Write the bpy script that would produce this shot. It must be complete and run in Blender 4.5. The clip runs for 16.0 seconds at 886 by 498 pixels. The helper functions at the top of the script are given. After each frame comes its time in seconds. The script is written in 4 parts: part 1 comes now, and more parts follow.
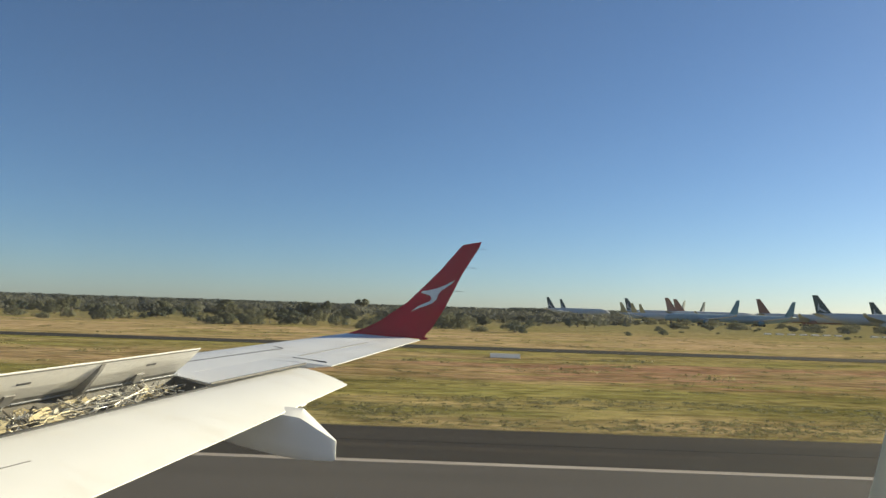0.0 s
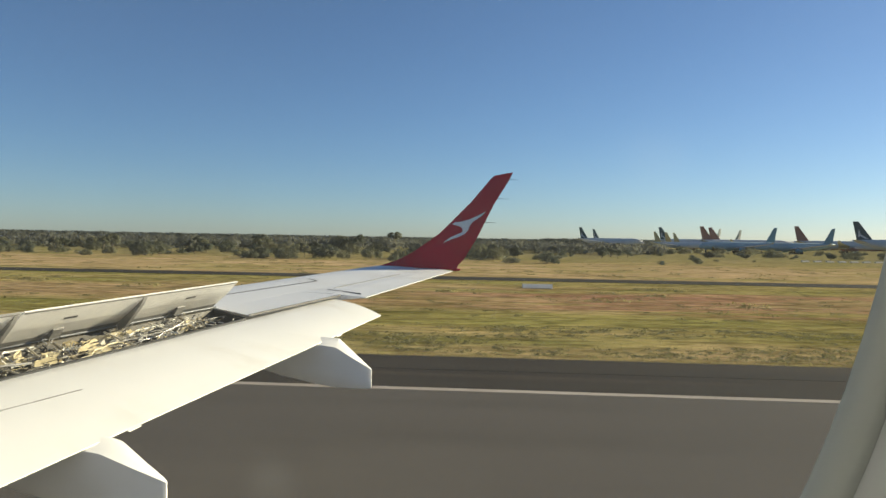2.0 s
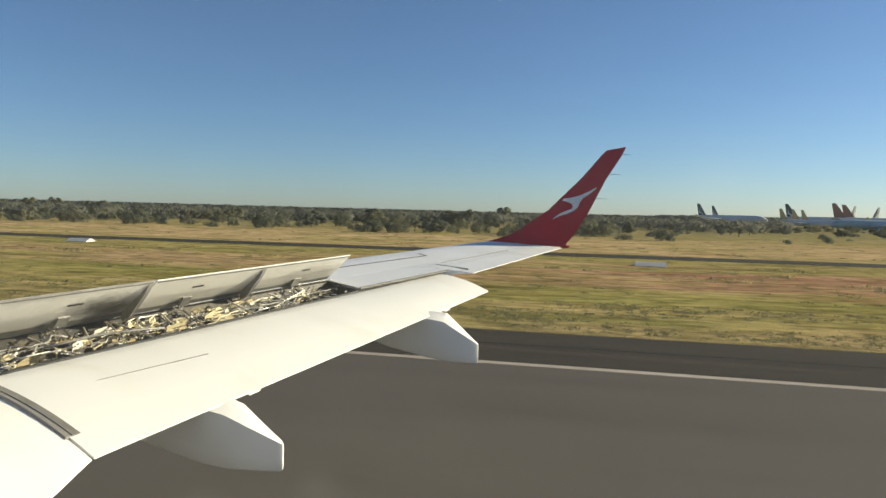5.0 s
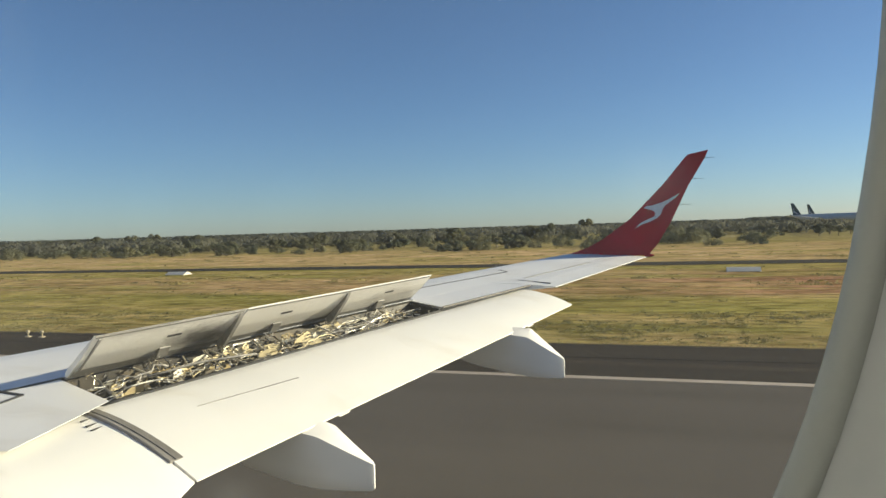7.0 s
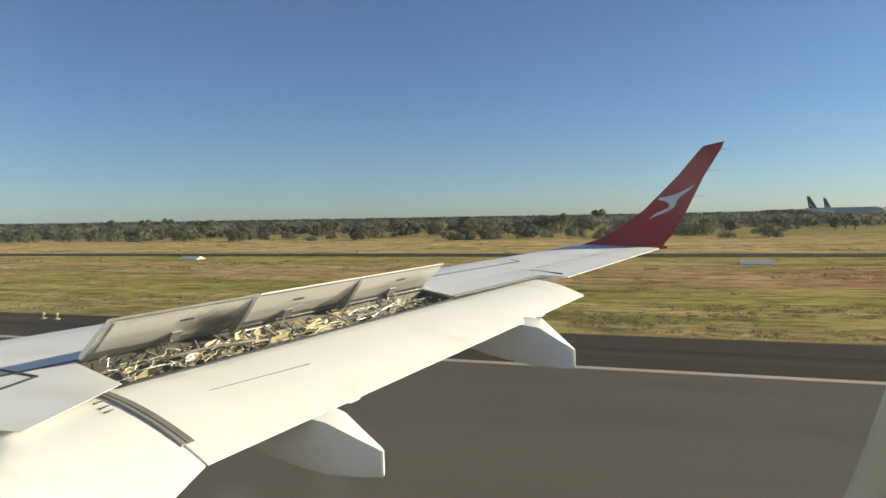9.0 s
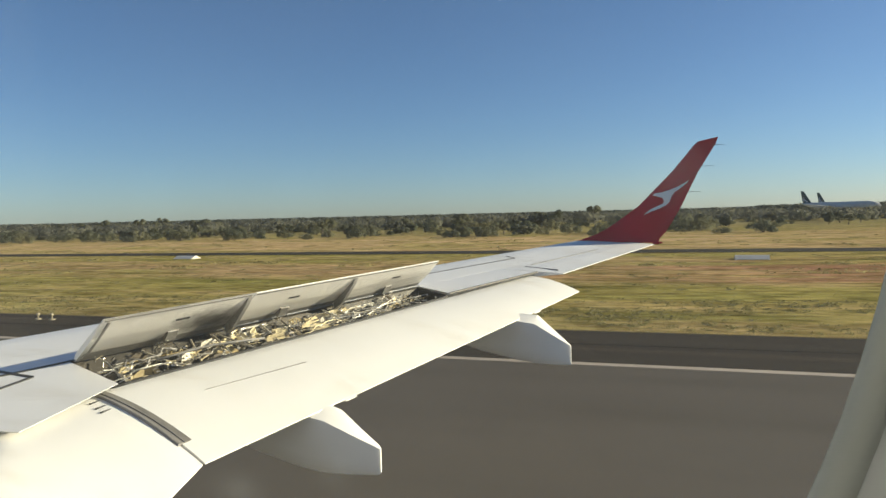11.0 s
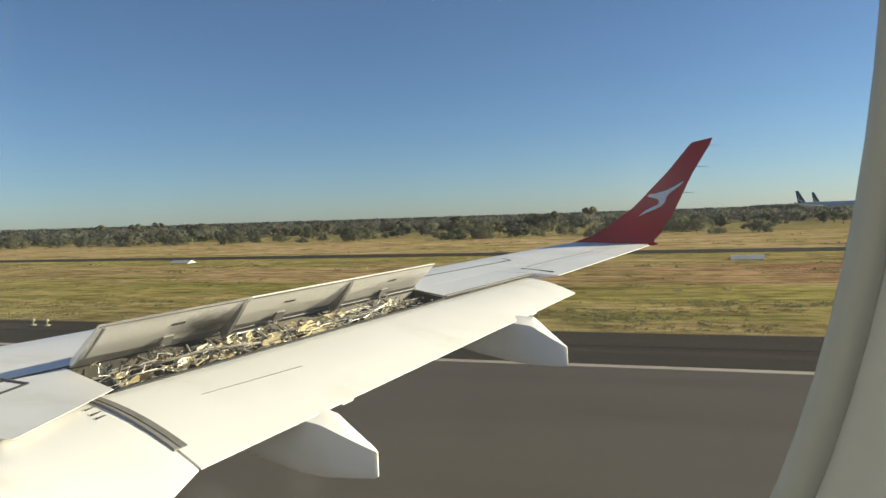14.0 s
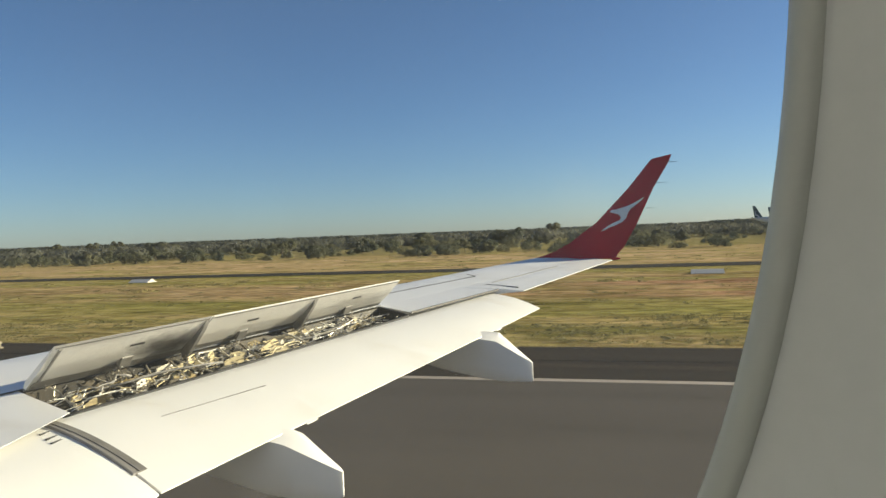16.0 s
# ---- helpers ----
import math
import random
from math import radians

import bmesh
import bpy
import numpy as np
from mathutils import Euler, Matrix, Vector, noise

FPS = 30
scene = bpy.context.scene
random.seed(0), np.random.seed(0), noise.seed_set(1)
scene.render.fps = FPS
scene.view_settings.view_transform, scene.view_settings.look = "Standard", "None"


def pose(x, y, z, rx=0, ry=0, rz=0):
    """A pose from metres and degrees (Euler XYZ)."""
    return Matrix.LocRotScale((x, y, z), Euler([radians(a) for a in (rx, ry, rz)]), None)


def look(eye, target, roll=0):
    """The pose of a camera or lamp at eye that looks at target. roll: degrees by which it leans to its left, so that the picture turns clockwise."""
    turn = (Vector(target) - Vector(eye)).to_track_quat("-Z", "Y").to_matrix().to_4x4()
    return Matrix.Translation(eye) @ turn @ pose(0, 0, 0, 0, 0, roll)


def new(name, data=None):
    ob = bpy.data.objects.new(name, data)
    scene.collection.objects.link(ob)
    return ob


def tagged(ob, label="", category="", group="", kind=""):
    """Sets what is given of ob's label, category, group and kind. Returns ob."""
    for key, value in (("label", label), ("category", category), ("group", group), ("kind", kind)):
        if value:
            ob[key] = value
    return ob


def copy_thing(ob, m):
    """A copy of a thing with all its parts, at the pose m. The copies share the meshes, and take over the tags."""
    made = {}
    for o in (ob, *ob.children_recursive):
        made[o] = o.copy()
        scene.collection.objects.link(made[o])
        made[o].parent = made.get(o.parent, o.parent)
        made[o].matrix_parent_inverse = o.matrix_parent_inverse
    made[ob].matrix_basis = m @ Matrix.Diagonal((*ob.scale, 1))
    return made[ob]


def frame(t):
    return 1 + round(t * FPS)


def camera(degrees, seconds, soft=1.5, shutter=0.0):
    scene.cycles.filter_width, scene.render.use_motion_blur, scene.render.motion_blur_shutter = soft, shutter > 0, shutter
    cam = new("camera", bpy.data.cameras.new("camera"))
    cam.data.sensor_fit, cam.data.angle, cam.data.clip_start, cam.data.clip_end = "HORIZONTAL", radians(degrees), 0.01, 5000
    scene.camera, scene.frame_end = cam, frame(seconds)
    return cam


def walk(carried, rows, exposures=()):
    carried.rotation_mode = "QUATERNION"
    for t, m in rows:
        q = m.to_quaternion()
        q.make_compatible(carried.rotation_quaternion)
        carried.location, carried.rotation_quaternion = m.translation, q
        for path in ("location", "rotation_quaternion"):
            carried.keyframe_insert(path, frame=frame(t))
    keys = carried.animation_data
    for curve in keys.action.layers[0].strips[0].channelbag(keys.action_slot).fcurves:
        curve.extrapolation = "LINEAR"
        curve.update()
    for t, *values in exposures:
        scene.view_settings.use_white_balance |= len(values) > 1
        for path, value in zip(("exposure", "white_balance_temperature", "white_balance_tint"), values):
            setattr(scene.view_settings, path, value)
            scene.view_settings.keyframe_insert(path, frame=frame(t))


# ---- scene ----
cam = camera(63.40, 16.0)
PATH = [
    (0, pose(-0.037, -0.000, 3.600, 94.80, -1.79, 1.32)),
    (0.5, pose(-0.044, 0.001, 3.599, 91.58, -2.94, 1.97)),
    (1, pose(-0.041, 0.004, 3.598, 89.43, -2.03, 2.97)),
    (1.5, pose(-0.031, 0.003, 3.598, 88.48, -0.85, 3.72)),
    (2, pose(-0.027, 0.000, 3.590, 89.32, -1.00, 3.88)),
    (2.5, pose(-0.044, 0.003, 3.598, 88.55, -3.09, 2.89)),
    (3, pose(-0.027, 0.023, 3.567, 88.93, 2.88, -0.53)),
    (3.5, pose(-0.028, 0.011, 3.577, 88.59, 0.73, 2.16)),
    (4, pose(-0.044, -0.002, 3.598, 88.59, -1.53, 3.61)),
    (4.5, pose(0.005, -0.002, 3.592, 90.12, 0.04, 10.22)),
    (5, pose(-0.012, 0.006, 3.602, 87.15, -1.46, 12.60)),
    (5.2, pose(-0.006, 0.004, 3.602, 86.48, 0.24, 14.25)),
    (7.3, pose(0.021, -0.007, 3.599, 88.54, 0.92, 19.93)),
    (7.5, pose(0.021, -0.001, 3.604, 88.13, -0.44, 20.12)),
    (8, pose(0.017, -0.003, 3.604, 88.14, 1.30, 20.27)),
    (8.5, pose(0.015, 0.004, 3.603, 87.67, 0.19, 20.49)),
    (9, pose(0.015, 0.004, 3.602, 87.67, 0.99, 20.01)),
    (9.5, pose(0.024, 0.005, 3.607, 87.46, 2.23, 19.83)),
    (9.7, pose(0.018, -0.002, 3.600, 87.68, 2.35, 19.92)),
    (12, pose(0.017, 0.003, 3.600, 87.12, 0.79, 19.41)),
    (12.5, pose(0.020, 0.007, 3.600, 86.35, 1.01, 19.30)),
    (13, pose(0.021, 0.006, 3.603, 86.42, 1.75, 19.78)),
    (13.5, pose(0.029, 0.005, 3.607, 87.24, 2.70, 20.00)),
    (14, pose(0.024, -0.000, 3.603, 87.64, 1.85, 19.31)),
    (14.5, pose(0.025, 0.005, 3.602, 87.75, 2.51, 18.65)),
    (15, pose(0.019, -0.004, 3.598, 87.90, 0.39, 18.32)),
    (15.5, pose(0.024, -0.006, 3.600, 88.48, 1.11, 17.84)),
    (16, pose(0.030, -0.003, 3.602, 88.86, 2.22, 16.52)),
]
walk(cam, PATH, [(0.0, 0.85), (1.0, 0.85), (2.0, 0.87), (2.7, 0.96), (4.2, 0.98), (5.2, 0.89), (7.3, 0.87), (16.0, 0.86)])

# ---- world, sun, exposure ----
EYE = 3.6                      # height of the cabin window above the runway
SUN_EL, SUN_AZ = 16.5, 63.0    # elevation; azimuth from +Y (outboard) towards +X (aft)
world = bpy.data.worlds.new("sky")
scene.world = world
world.use_nodes = True
wn = world.node_tree
sky = wn.nodes.new("ShaderNodeTexSky")
sky.sky_type, sky.sun_disc = "NISHITA", False
sky.sun_elevation, sky.sun_rotation = radians(SUN_EL), radians(SUN_AZ)
sky.altitude, sky.air_density, sky.dust_density, sky.ozone_density = 300, 0.86, 0.38, 4.6
wn.links.new(sky.outputs["Color"], wn.nodes["Background"].inputs["Color"])
wn.nodes["Background"].inputs["Strength"].default_value = 0.062
sun_dir = Vector((math.cos(radians(SUN_EL)) * math.sin(radians(SUN_AZ)), math.cos(radians(SUN_EL)) * math.cos(radians(SUN_AZ)), math.sin(radians(SUN_EL))))
sun = new("sun", bpy.data.lights.new("sun", "SUN"))
sun.data.energy, sun.data.angle, sun.data.color = 5.0, radians(0.53), (1.0, 0.89, 0.62)
sun.matrix_world = look(sun_dir * 60, (0, 0, 0))


# ---- materials ----
def nodes_of(name):
    m = bpy.data.materials.new(name)
    m.use_nodes = True
    t = m.node_tree
    return m, t, t.nodes["Principled BSDF"]


def noise_node(t, scale, detail=4.0, stretch=(1, 1, 1), rough=0.55):
    co = t.nodes.new("ShaderNodeTexCoord")
    mp = t.nodes.new("ShaderNodeMapping")
    mp.inputs["Scale"].default_value = stretch
    n = t.nodes.new("ShaderNodeTexNoise")
    n.inputs["Scale"].default_value, n.inputs["Detail"].default_value, n.inputs["Roughness"].default_value = scale, detail, rough
    t.links.new(co.outputs["Object"], mp.inputs["Vector"])
    t.links.new(mp.outputs["Vector"], n.inputs["Vector"])
    return n


def ramp_node(t, source, stops):
    r = t.nodes.new("ShaderNodeValToRGB")
    e = r.color_ramp.elements
    while len(e) < len(stops):
        e.new(0.5)
    for el, (p, c) in zip(e, stops):
        el.position, el.color = p, (*c, 1) if len(c) == 3 else c
    t.links.new(source, r.inputs["Fac"])
    return r


def mixed(t, fac, a, b, blend="MIX"):
    m = t.nodes.new("ShaderNodeMix")
    m.data_type, m.blend_type = "RGBA", blend
    for sock, val in ((m.inputs[0], fac), (m.inputs[6], a), (m.inputs[7], b)):
        if isinstance(val, bpy.types.NodeSocket):
            t.links.new(val, sock)
        elif isinstance(val, tuple):
            sock.default_value = (*val, 1)
        else:
            sock.default_value = val
    return m.outputs[2]


def bumped(t, bsdf, source, strength, distance):
    b = t.nodes.new("ShaderNodeBump")
    b.inputs["Strength"].default_value, b.inputs["Distance"].default_value = strength, distance
    t.links.new(source, b.inputs["Height"])
    t.links.new(b.outputs["Normal"], bsdf.inputs["Normal"])


def surface(name, dark, light, big=0.6, fine=14.0, rough=0.5, metal=0.0, bump=0.1, depth=0.004, stretch=(1, 1, 1), wear=None, low=0.78, gloss=0.5):
    """Two scales of variation between a dark and a light tone, an optional stain colour, fine relief."""
    m, t, b = nodes_of(name)
    n1, n2 = noise_node(t, big, 5, stretch), noise_node(t, fine, 6, stretch)
    r1 = ramp_node(t, n1.outputs["Fac"], [(0.3, dark), (0.7, light)])
    r2 = ramp_node(t, n2.outputs["Fac"], [(0.25, (low, low, low)), (0.75, (1.0, 1.0, 1.0))])
    col = mixed(t, 1.0, r1.outputs["Color"], r2.outputs["Color"], "MULTIPLY")
    if wear:
        n3 = noise_node(t, wear[1], 6, wear[2] if len(wear) > 2 else stretch, 0.65)
        r3 = ramp_node(t, n3.outputs["Fac"], [(0.52, (0, 0, 0)), (0.74, (1, 1, 1))])
        col = mixed(t, r3.outputs["Color"], col, wear[0])
    t.links.new(col, b.inputs["Base Color"])
    b.inputs["Metallic"].default_value = metal
    b.inputs["Specular IOR Level"].default_value = gloss
    rr = ramp_node(t, n2.outputs["Fac"], [(0.3, (rough * 0.85,) * 3), (0.7, (min(1, rough * 1.15),) * 3)])
    t.links.new(rr.outputs["Color"], b.inputs["Roughness"])
    if bump:
        bumped(t, b, n2.outputs["Fac"], bump, depth)
    return m


M_WHITE = surface("white_wing_paint", (0.74, 0.75, 0.76), (0.80, 0.80, 0.80), 1.2, 30, 0.42, 0, 0.03, 0.002, low=0.92, wear=((0.60, 0.58, 0.54), 1.1, (0.5, 1.6, 1)))
M_FLAP = surface("white_flap_paint", (0.80, 0.795, 0.77), (0.86, 0.855, 0.83), 1.5, 40, 0.5, 0, 0.03, 0.002, low=0.92, wear=((0.71, 0.69, 0.64), 1.9, (0.5, 1.2, 1)))
M_FAIR = surface("fairing_paint", (0.76, 0.755, 0.74), (0.83, 0.825, 0.81), 2.0, 40, 0.5, 0, 0.03, 0.002, low=0.92, wear=((0.68, 0.66, 0.62), 2.2))
M_SPOIL = surface("spoiler_underside_paint", (0.78, 0.765, 0.73), (0.86, 0.845, 0.81), 1.2, 25, 0.5, 0, 0.05, 0.002, wear=((0.46, 0.445, 0.42), 1.1, (0.5, 0.5, 3.5)))
M_RED = surface("red_winglet_paint", (0.40, 0.001, 0.032), (0.45, 0.002, 0.038), 1.0, 30, 0.5, 0, 0.02, 0.001, gloss=0.03)
M_EMBLEM = surface("emblem_white", (0.72, 0.72, 0.74), (0.8, 0.8, 0.8), 3, 40, 0.4, 0, 0, 0)
M_SEAL = surface("grey_rubber_seal", (0.13, 0.125, 0.115), (0.21, 0.20, 0.185), 5, 60, 0.7, 0, 0.1, 0.002)
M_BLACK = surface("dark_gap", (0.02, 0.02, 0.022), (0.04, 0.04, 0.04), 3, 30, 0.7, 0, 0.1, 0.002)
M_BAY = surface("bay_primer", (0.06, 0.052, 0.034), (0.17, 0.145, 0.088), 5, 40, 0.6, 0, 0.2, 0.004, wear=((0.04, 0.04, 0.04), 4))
M_STEEL = surface("bright_steel", (0.60, 0.59, 0.56), (0.78, 0.76, 0.72), 6, 60, 0.38, 0.8, 0.05, 0.001)
M_BRASS = surface("cream_primer_part", (0.68, 0.58, 0.35), (0.80, 0.71, 0.47), 6, 50, 0.45, 0, 0.1, 0.002)
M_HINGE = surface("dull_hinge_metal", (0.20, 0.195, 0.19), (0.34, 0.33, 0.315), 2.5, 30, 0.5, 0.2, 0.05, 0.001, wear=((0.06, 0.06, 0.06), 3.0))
# spar primer darkened in its colour to carry the shadow below the hinge
M_SPAR = surface("shaded_spar_primer", (0.02, 0.018, 0.014), (0.05, 0.042, 0.03), 3, 30, 0.55, 0, 0.1, 0.002, wear=((0.12, 0.095, 0.06), 5, (1, 1, 1)))
M_RAIL = surface("blue_grey_rail", (0.16, 0.17, 0.19), (0.26, 0.27, 0.29), 4, 40, 0.4, 0.3, 0.05, 0.001)


def varied(m, low):
    """Each part made of this material gets its own random darkening."""
    t = m.node_tree
    b = t.nodes["Principled BSDF"]
    base_tone = b.inputs["Base Color"].links[0].from_socket
    info = t.nodes.new("ShaderNodeObjectInfo")
    r = ramp_node(t, info.outputs["Random"], [(0.0, low), (0.45, tuple(0.5 + 0.5 * v for v in low)), (0.8, (1, 1, 1))])
    t.links.new(mixed(t, 1.0, base_tone, r.outputs["Color"], "MULTIPLY"), b.inputs["Base Color"])


M_SEAL_PALE = surface("worn_grey_rubber", (0.20, 0.19, 0.178), (0.28, 0.265, 0.245), 5, 60, 0.7, 0, 0.1, 0.002)
M_PIPE = surface("pale_pipe_paint", (0.70, 0.68, 0.60), (0.84, 0.82, 0.75), 6, 50, 0.4, 0, 0.05, 0.001)
for varied_mat in (M_STEEL, M_BRASS, M_PIPE):
    varied(varied_mat, (0.42, 0.37, 0.27))
M_TRIM = surface("window_trim_plastic", (0.465, 0.47, 0.43), (0.48, 0.485, 0.445), 3, 220, 0.55, 0, 0.05, 0.0004, low=0.95)
M_BEAD = surface("window_bead_plastic", (0.325, 0.33, 0.285), (0.335, 0.34, 0.295), 6, 220, 0.5, 0, 0.05, 0.0004, low=0.95)
M_CABIN = surface("cabin_plastic", (0.62, 0.61, 0.58), (0.68, 0.67, 0.64), 2, 90, 0.6, 0, 0.05, 0.001)
M_CARPET = surface("cabin_carpet", (0.06, 0.065, 0.08), (0.1, 0.105, 0.12), 4, 300, 0.95, 0, 0.3, 0.003)
M_RUNWAY = surface("runway_asphalt", (0.091, 0.081, 0.072), (0.117, 0.104, 0.093), 0.16, 5, 0.85, 0, 0.10, 0.01, low=0.88, stretch=(0.22, 1, 1), wear=((0.070, 0.061, 0.053), 0.30, (0.16, 1, 1)), gloss=0.03)
M_SHOULDER = surface("shoulder_asphalt", (0.036, 0.031, 0.027), (0.056, 0.047, 0.039), 0.6, 7, 0.9, 0, 0.12, 0.012, stretch=(0.07, 1, 1), wear=((0.088, 0.066, 0.050), 0.65, (0.035, 1, 1)), gloss=0.03, low=0.68)
M_TAXI = surface("taxiway_asphalt", (0.034, 0.030, 0.026), (0.05, 0.043, 0.037), 0.1, 20, 0.9, 0, 0.3, 0.01, stretch=(0.3, 1, 1), gloss=0.03)
M_LINE = surface("runway_line_paint", (0.38, 0.33, 0.28), (0.50, 0.44, 0.375), 1.0, 12, 0.8, 0, 0.2, 0.004, stretch=(0.15, 1, 1), wear=((0.28, 0.235, 0.19), 1.2, (0.15, 1, 1)), gloss=0.03)
M_JOINT = surface("asphalt_crack", (0.025, 0.023, 0.021), (0.035, 0.032, 0.03), 2, 30, 0.9, 0, 0.1, 0.003, gloss=0.03)


def ground_material():
    """Bands of straw, green grass and red soil along the runway, broken up by patches and streaks."""
    m, t, b = nodes_of("outback_ground")
    co = t.nodes.new("ShaderNodeTexCoord")
    sep = t.nodes.new("ShaderNodeSeparateXYZ")
    t.links.new(co.outputs["Object"], sep.inputs[0])
    patch = noise_node(t, 0.15, 7, (0.30, 1, 1), 0.66)
    wide = noise_node(t, 0.05, 5, (0.25, 1, 1), 0.6)
    soil = noise_node(t, 0.16, 9, (0.22, 1, 1), 0.72)
    fine = noise_node(t, 2.2, 7, (0.35, 1, 1), 0.72)
    add = t.nodes.new("ShaderNodeMath")
    add.operation = "MULTIPLY_ADD"
    t.links.new(wide.outputs["Fac"], add.inputs[0])
    add.inputs[1].default_value = 16.0
    t.links.new(sep.outputs["Y"], add.inputs[2])
    rng = t.nodes.new("ShaderNodeMapRange")
    rng.inputs["From Min"].default_value, rng.inputs["From Max"].default_value = 8.0, 208.0
    t.links.new(add.outputs[0], rng.inputs["Value"])

    def y(v):
        return v / 200.0
    zone = ramp_node(t, rng.outputs[0], [(y(20), (0.40, 0.315, 0.145)), (y(25), (0.38, 0.31, 0.125)), (y(29), (0.315, 0.285, 0.085)), (y(37), (0.30, 0.285, 0.075)), (y(41), (0.42, 0.32, 0.145)),
                                         (y(52), (0.41, 0.315, 0.14)), (y(57), (0.34, 0.30, 0.10)), (y(66), (0.33, 0.295, 0.10)), (y(74), (0.50, 0.39, 0.18)), (y(104), (0.54, 0.415, 0.205)),
                                         (y(125), (0.44, 0.35, 0.155)), (y(142), (0.34, 0.30, 0.125)), (y(198), (0.29, 0.27, 0.125))])
    green = ramp_node(t, patch.outputs["Fac"], [(0.47, (0, 0, 0)), (0.61, (0.65, 0.65, 0.65))])
    col = mixed(t, green.outputs["Color"], zone.outputs["Color"], (0.290, 0.305, 0.070))
    straw = ramp_node(t, patch.outputs["Fac"], [(0.32, (0.8, 0.8, 0.8)), (0.45, (0, 0, 0))])
    col = mixed(t, straw.outputs["Color"], col, (0.46, 0.365, 0.165))
    add2 = t.nodes.new("ShaderNodeMath")
    add2.operation = "MULTIPLY_ADD"
    t.links.new(patch.outputs["Fac"], add2.inputs[0])
    add2.inputs[1].default_value = 0.10
    t.links.new(rng.outputs[0], add2.inputs[2])
    sub = t.nodes.new("ShaderNodeMath")
    sub.operation = "SUBTRACT"
    t.links.new(add2.outputs[0], sub.inputs[0])
    sub.inputs[1].default_value = 0.05
    band = ramp_node(t, sub.outputs[0], [(y(26), (0.16, 0.16, 0.16)), (y(35), (0.16, 0.16, 0.16)), (y(40), (1, 1, 1)), (y(51), (1, 1, 1)), (y(58), (0.14, 0.14, 0.14)), (y(130), (0.05, 0.05, 0.05))])
    mask = ramp_node(t, soil.outputs["Fac"], [(0.45, (0, 0, 0)), (0.56, (0.85, 0.85, 0.85))])
    red = mixed(t, 1.0, band.outputs["Color"], mask.outputs["Color"], "MULTIPLY")
    side = t.nodes.new("ShaderNodeMapRange")
    side.inputs["From Min"].default_value, side.inputs["From Max"].default_value = -14.0, 6.0
    side.inputs["To Min"].default_value, side.inputs["To Max"].default_value = 0.22, 1.0
    t.links.new(sep.outputs["X"], side.inputs["Value"])
    red = mixed(t, 1.0, red, side.outputs[0], "MULTIPLY")
    col = mixed(t, red, col, (0.37, 0.205, 0.115))
    tone = ramp_node(t, fine.outputs["Fac"], [(0.3, (0.62, 0.60, 0.56)), (0.5, (0.96, 0.96, 0.94)), (0.72, (1.16, 1.16, 1.13))])
    col = mixed(t, 1.0, col, tone.outputs["Color"], "MULTIPLY")
    streak = noise_node(t, 0.55, 7, (0.22, 1, 1), 0.68)
    dark = ramp_node(t, streak.outputs["Fac"], [(0.34, (0.44, 0.41, 0.32)), (0.43, (0.80, 0.79, 0.72)), (0.53, (1, 1, 1)), (0.66, (1.18, 1.15, 1.08))])
    col = mixed(t, 0.9, col, dark.outputs["Color"], "MULTIPLY")
    blot = noise_node(t, 0.22, 7, (0.4, 1, 1), 0.7)
    spots = ramp_node(t, blot.outputs["Fac"], [(0.38, (0.60, 0.63, 0.46)), (0.45, (0.90, 0.91, 0.82)), (0.58, (1.14, 1.11, 1.05))])
    col = mixed(t, 1.0, col, spots.outputs["Color"], "MULTIPLY")
    b.inputs["Roughness"].default_value = 0.95
    b.inputs["Specular IOR Level"].default_value = 0.0
    tuft = noise_node(t, 1.5, 8, (0.36, 1, 1), 0.70)
    tufts = ramp_node(t, tuft.outputs["Fac"], [(0.37, (0.46, 0.44, 0.34)), (0.455, (0.93, 0.93, 0.90)), (0.60, (1.14, 1.13, 1.10))])
    col = mixed(t, 1.0, col, tufts.outputs["Color"], "MULTIPLY")
    # dashes put brown tone and the shade of tussocks into the ground colour
    dash = noise_node(t, 1.35, 3, (0.45, 1, 1), 0.5)
    dashes = ramp_node(t, dash.outputs["Fac"], [(0.36, (0.50, 0.50, 0.40)), (0.46, (0.92, 0.92, 0.88)), (0.55, (1.02, 1.02, 1.0)), (0.66, (1.16, 1.15, 1.10))])
    col = mixed(t, 0.8, col, dashes.outputs["Color"], "MULTIPLY")
    t.links.new(mixed(t, 1.0, col, (1.05, 0.975, 1.30), "MULTIPLY"), b.inputs["Base Color"])
    bumped(t, b, tuft.outputs["Fac"], 0.8, 0.12)
    return m


M_GROUND = ground_material()


def leaf_material(name, a, b_, c, through_light=0.35):
    m, t, b = nodes_of(name)
    geo = t.nodes.new("ShaderNodeNewGeometry")
    info = t.nodes.new("ShaderNodeObjectInfo")
    r = ramp_node(t, geo.outputs["Random Per Island"], [(0.0, a), (0.55, b_), (1.0, c)])
    r2 = ramp_node(t, info.outputs["Random"], [(0.0, (0.75, 0.78, 0.75)), (1.0, (1.15, 1.1, 1.0))])
    col = mixed(t, 1.0, r.outputs["Color"], r2.outputs["Color"], "MULTIPLY")
    t.links.new(col, b.inputs["Base Color"])
    b.inputs["Roughness"].default_value = 0.8
    b.inputs["Specular IOR Level"].default_value = 0.15
    tr, mx = t.nodes.new("ShaderNodeBsdfTranslucent"), t.nodes.new("ShaderNodeMixShader")
    mx.inputs[0].default_value = through_light
    t.links.new(col, tr.inputs["Color"])
    t.links.new(b.outputs[0], mx.inputs[1])
    t.links.new(tr.outputs[0], mx.inputs[2])
    t.links.new(mx.outputs[0], t.nodes["Material Output"].inputs["Surface"])
    return m


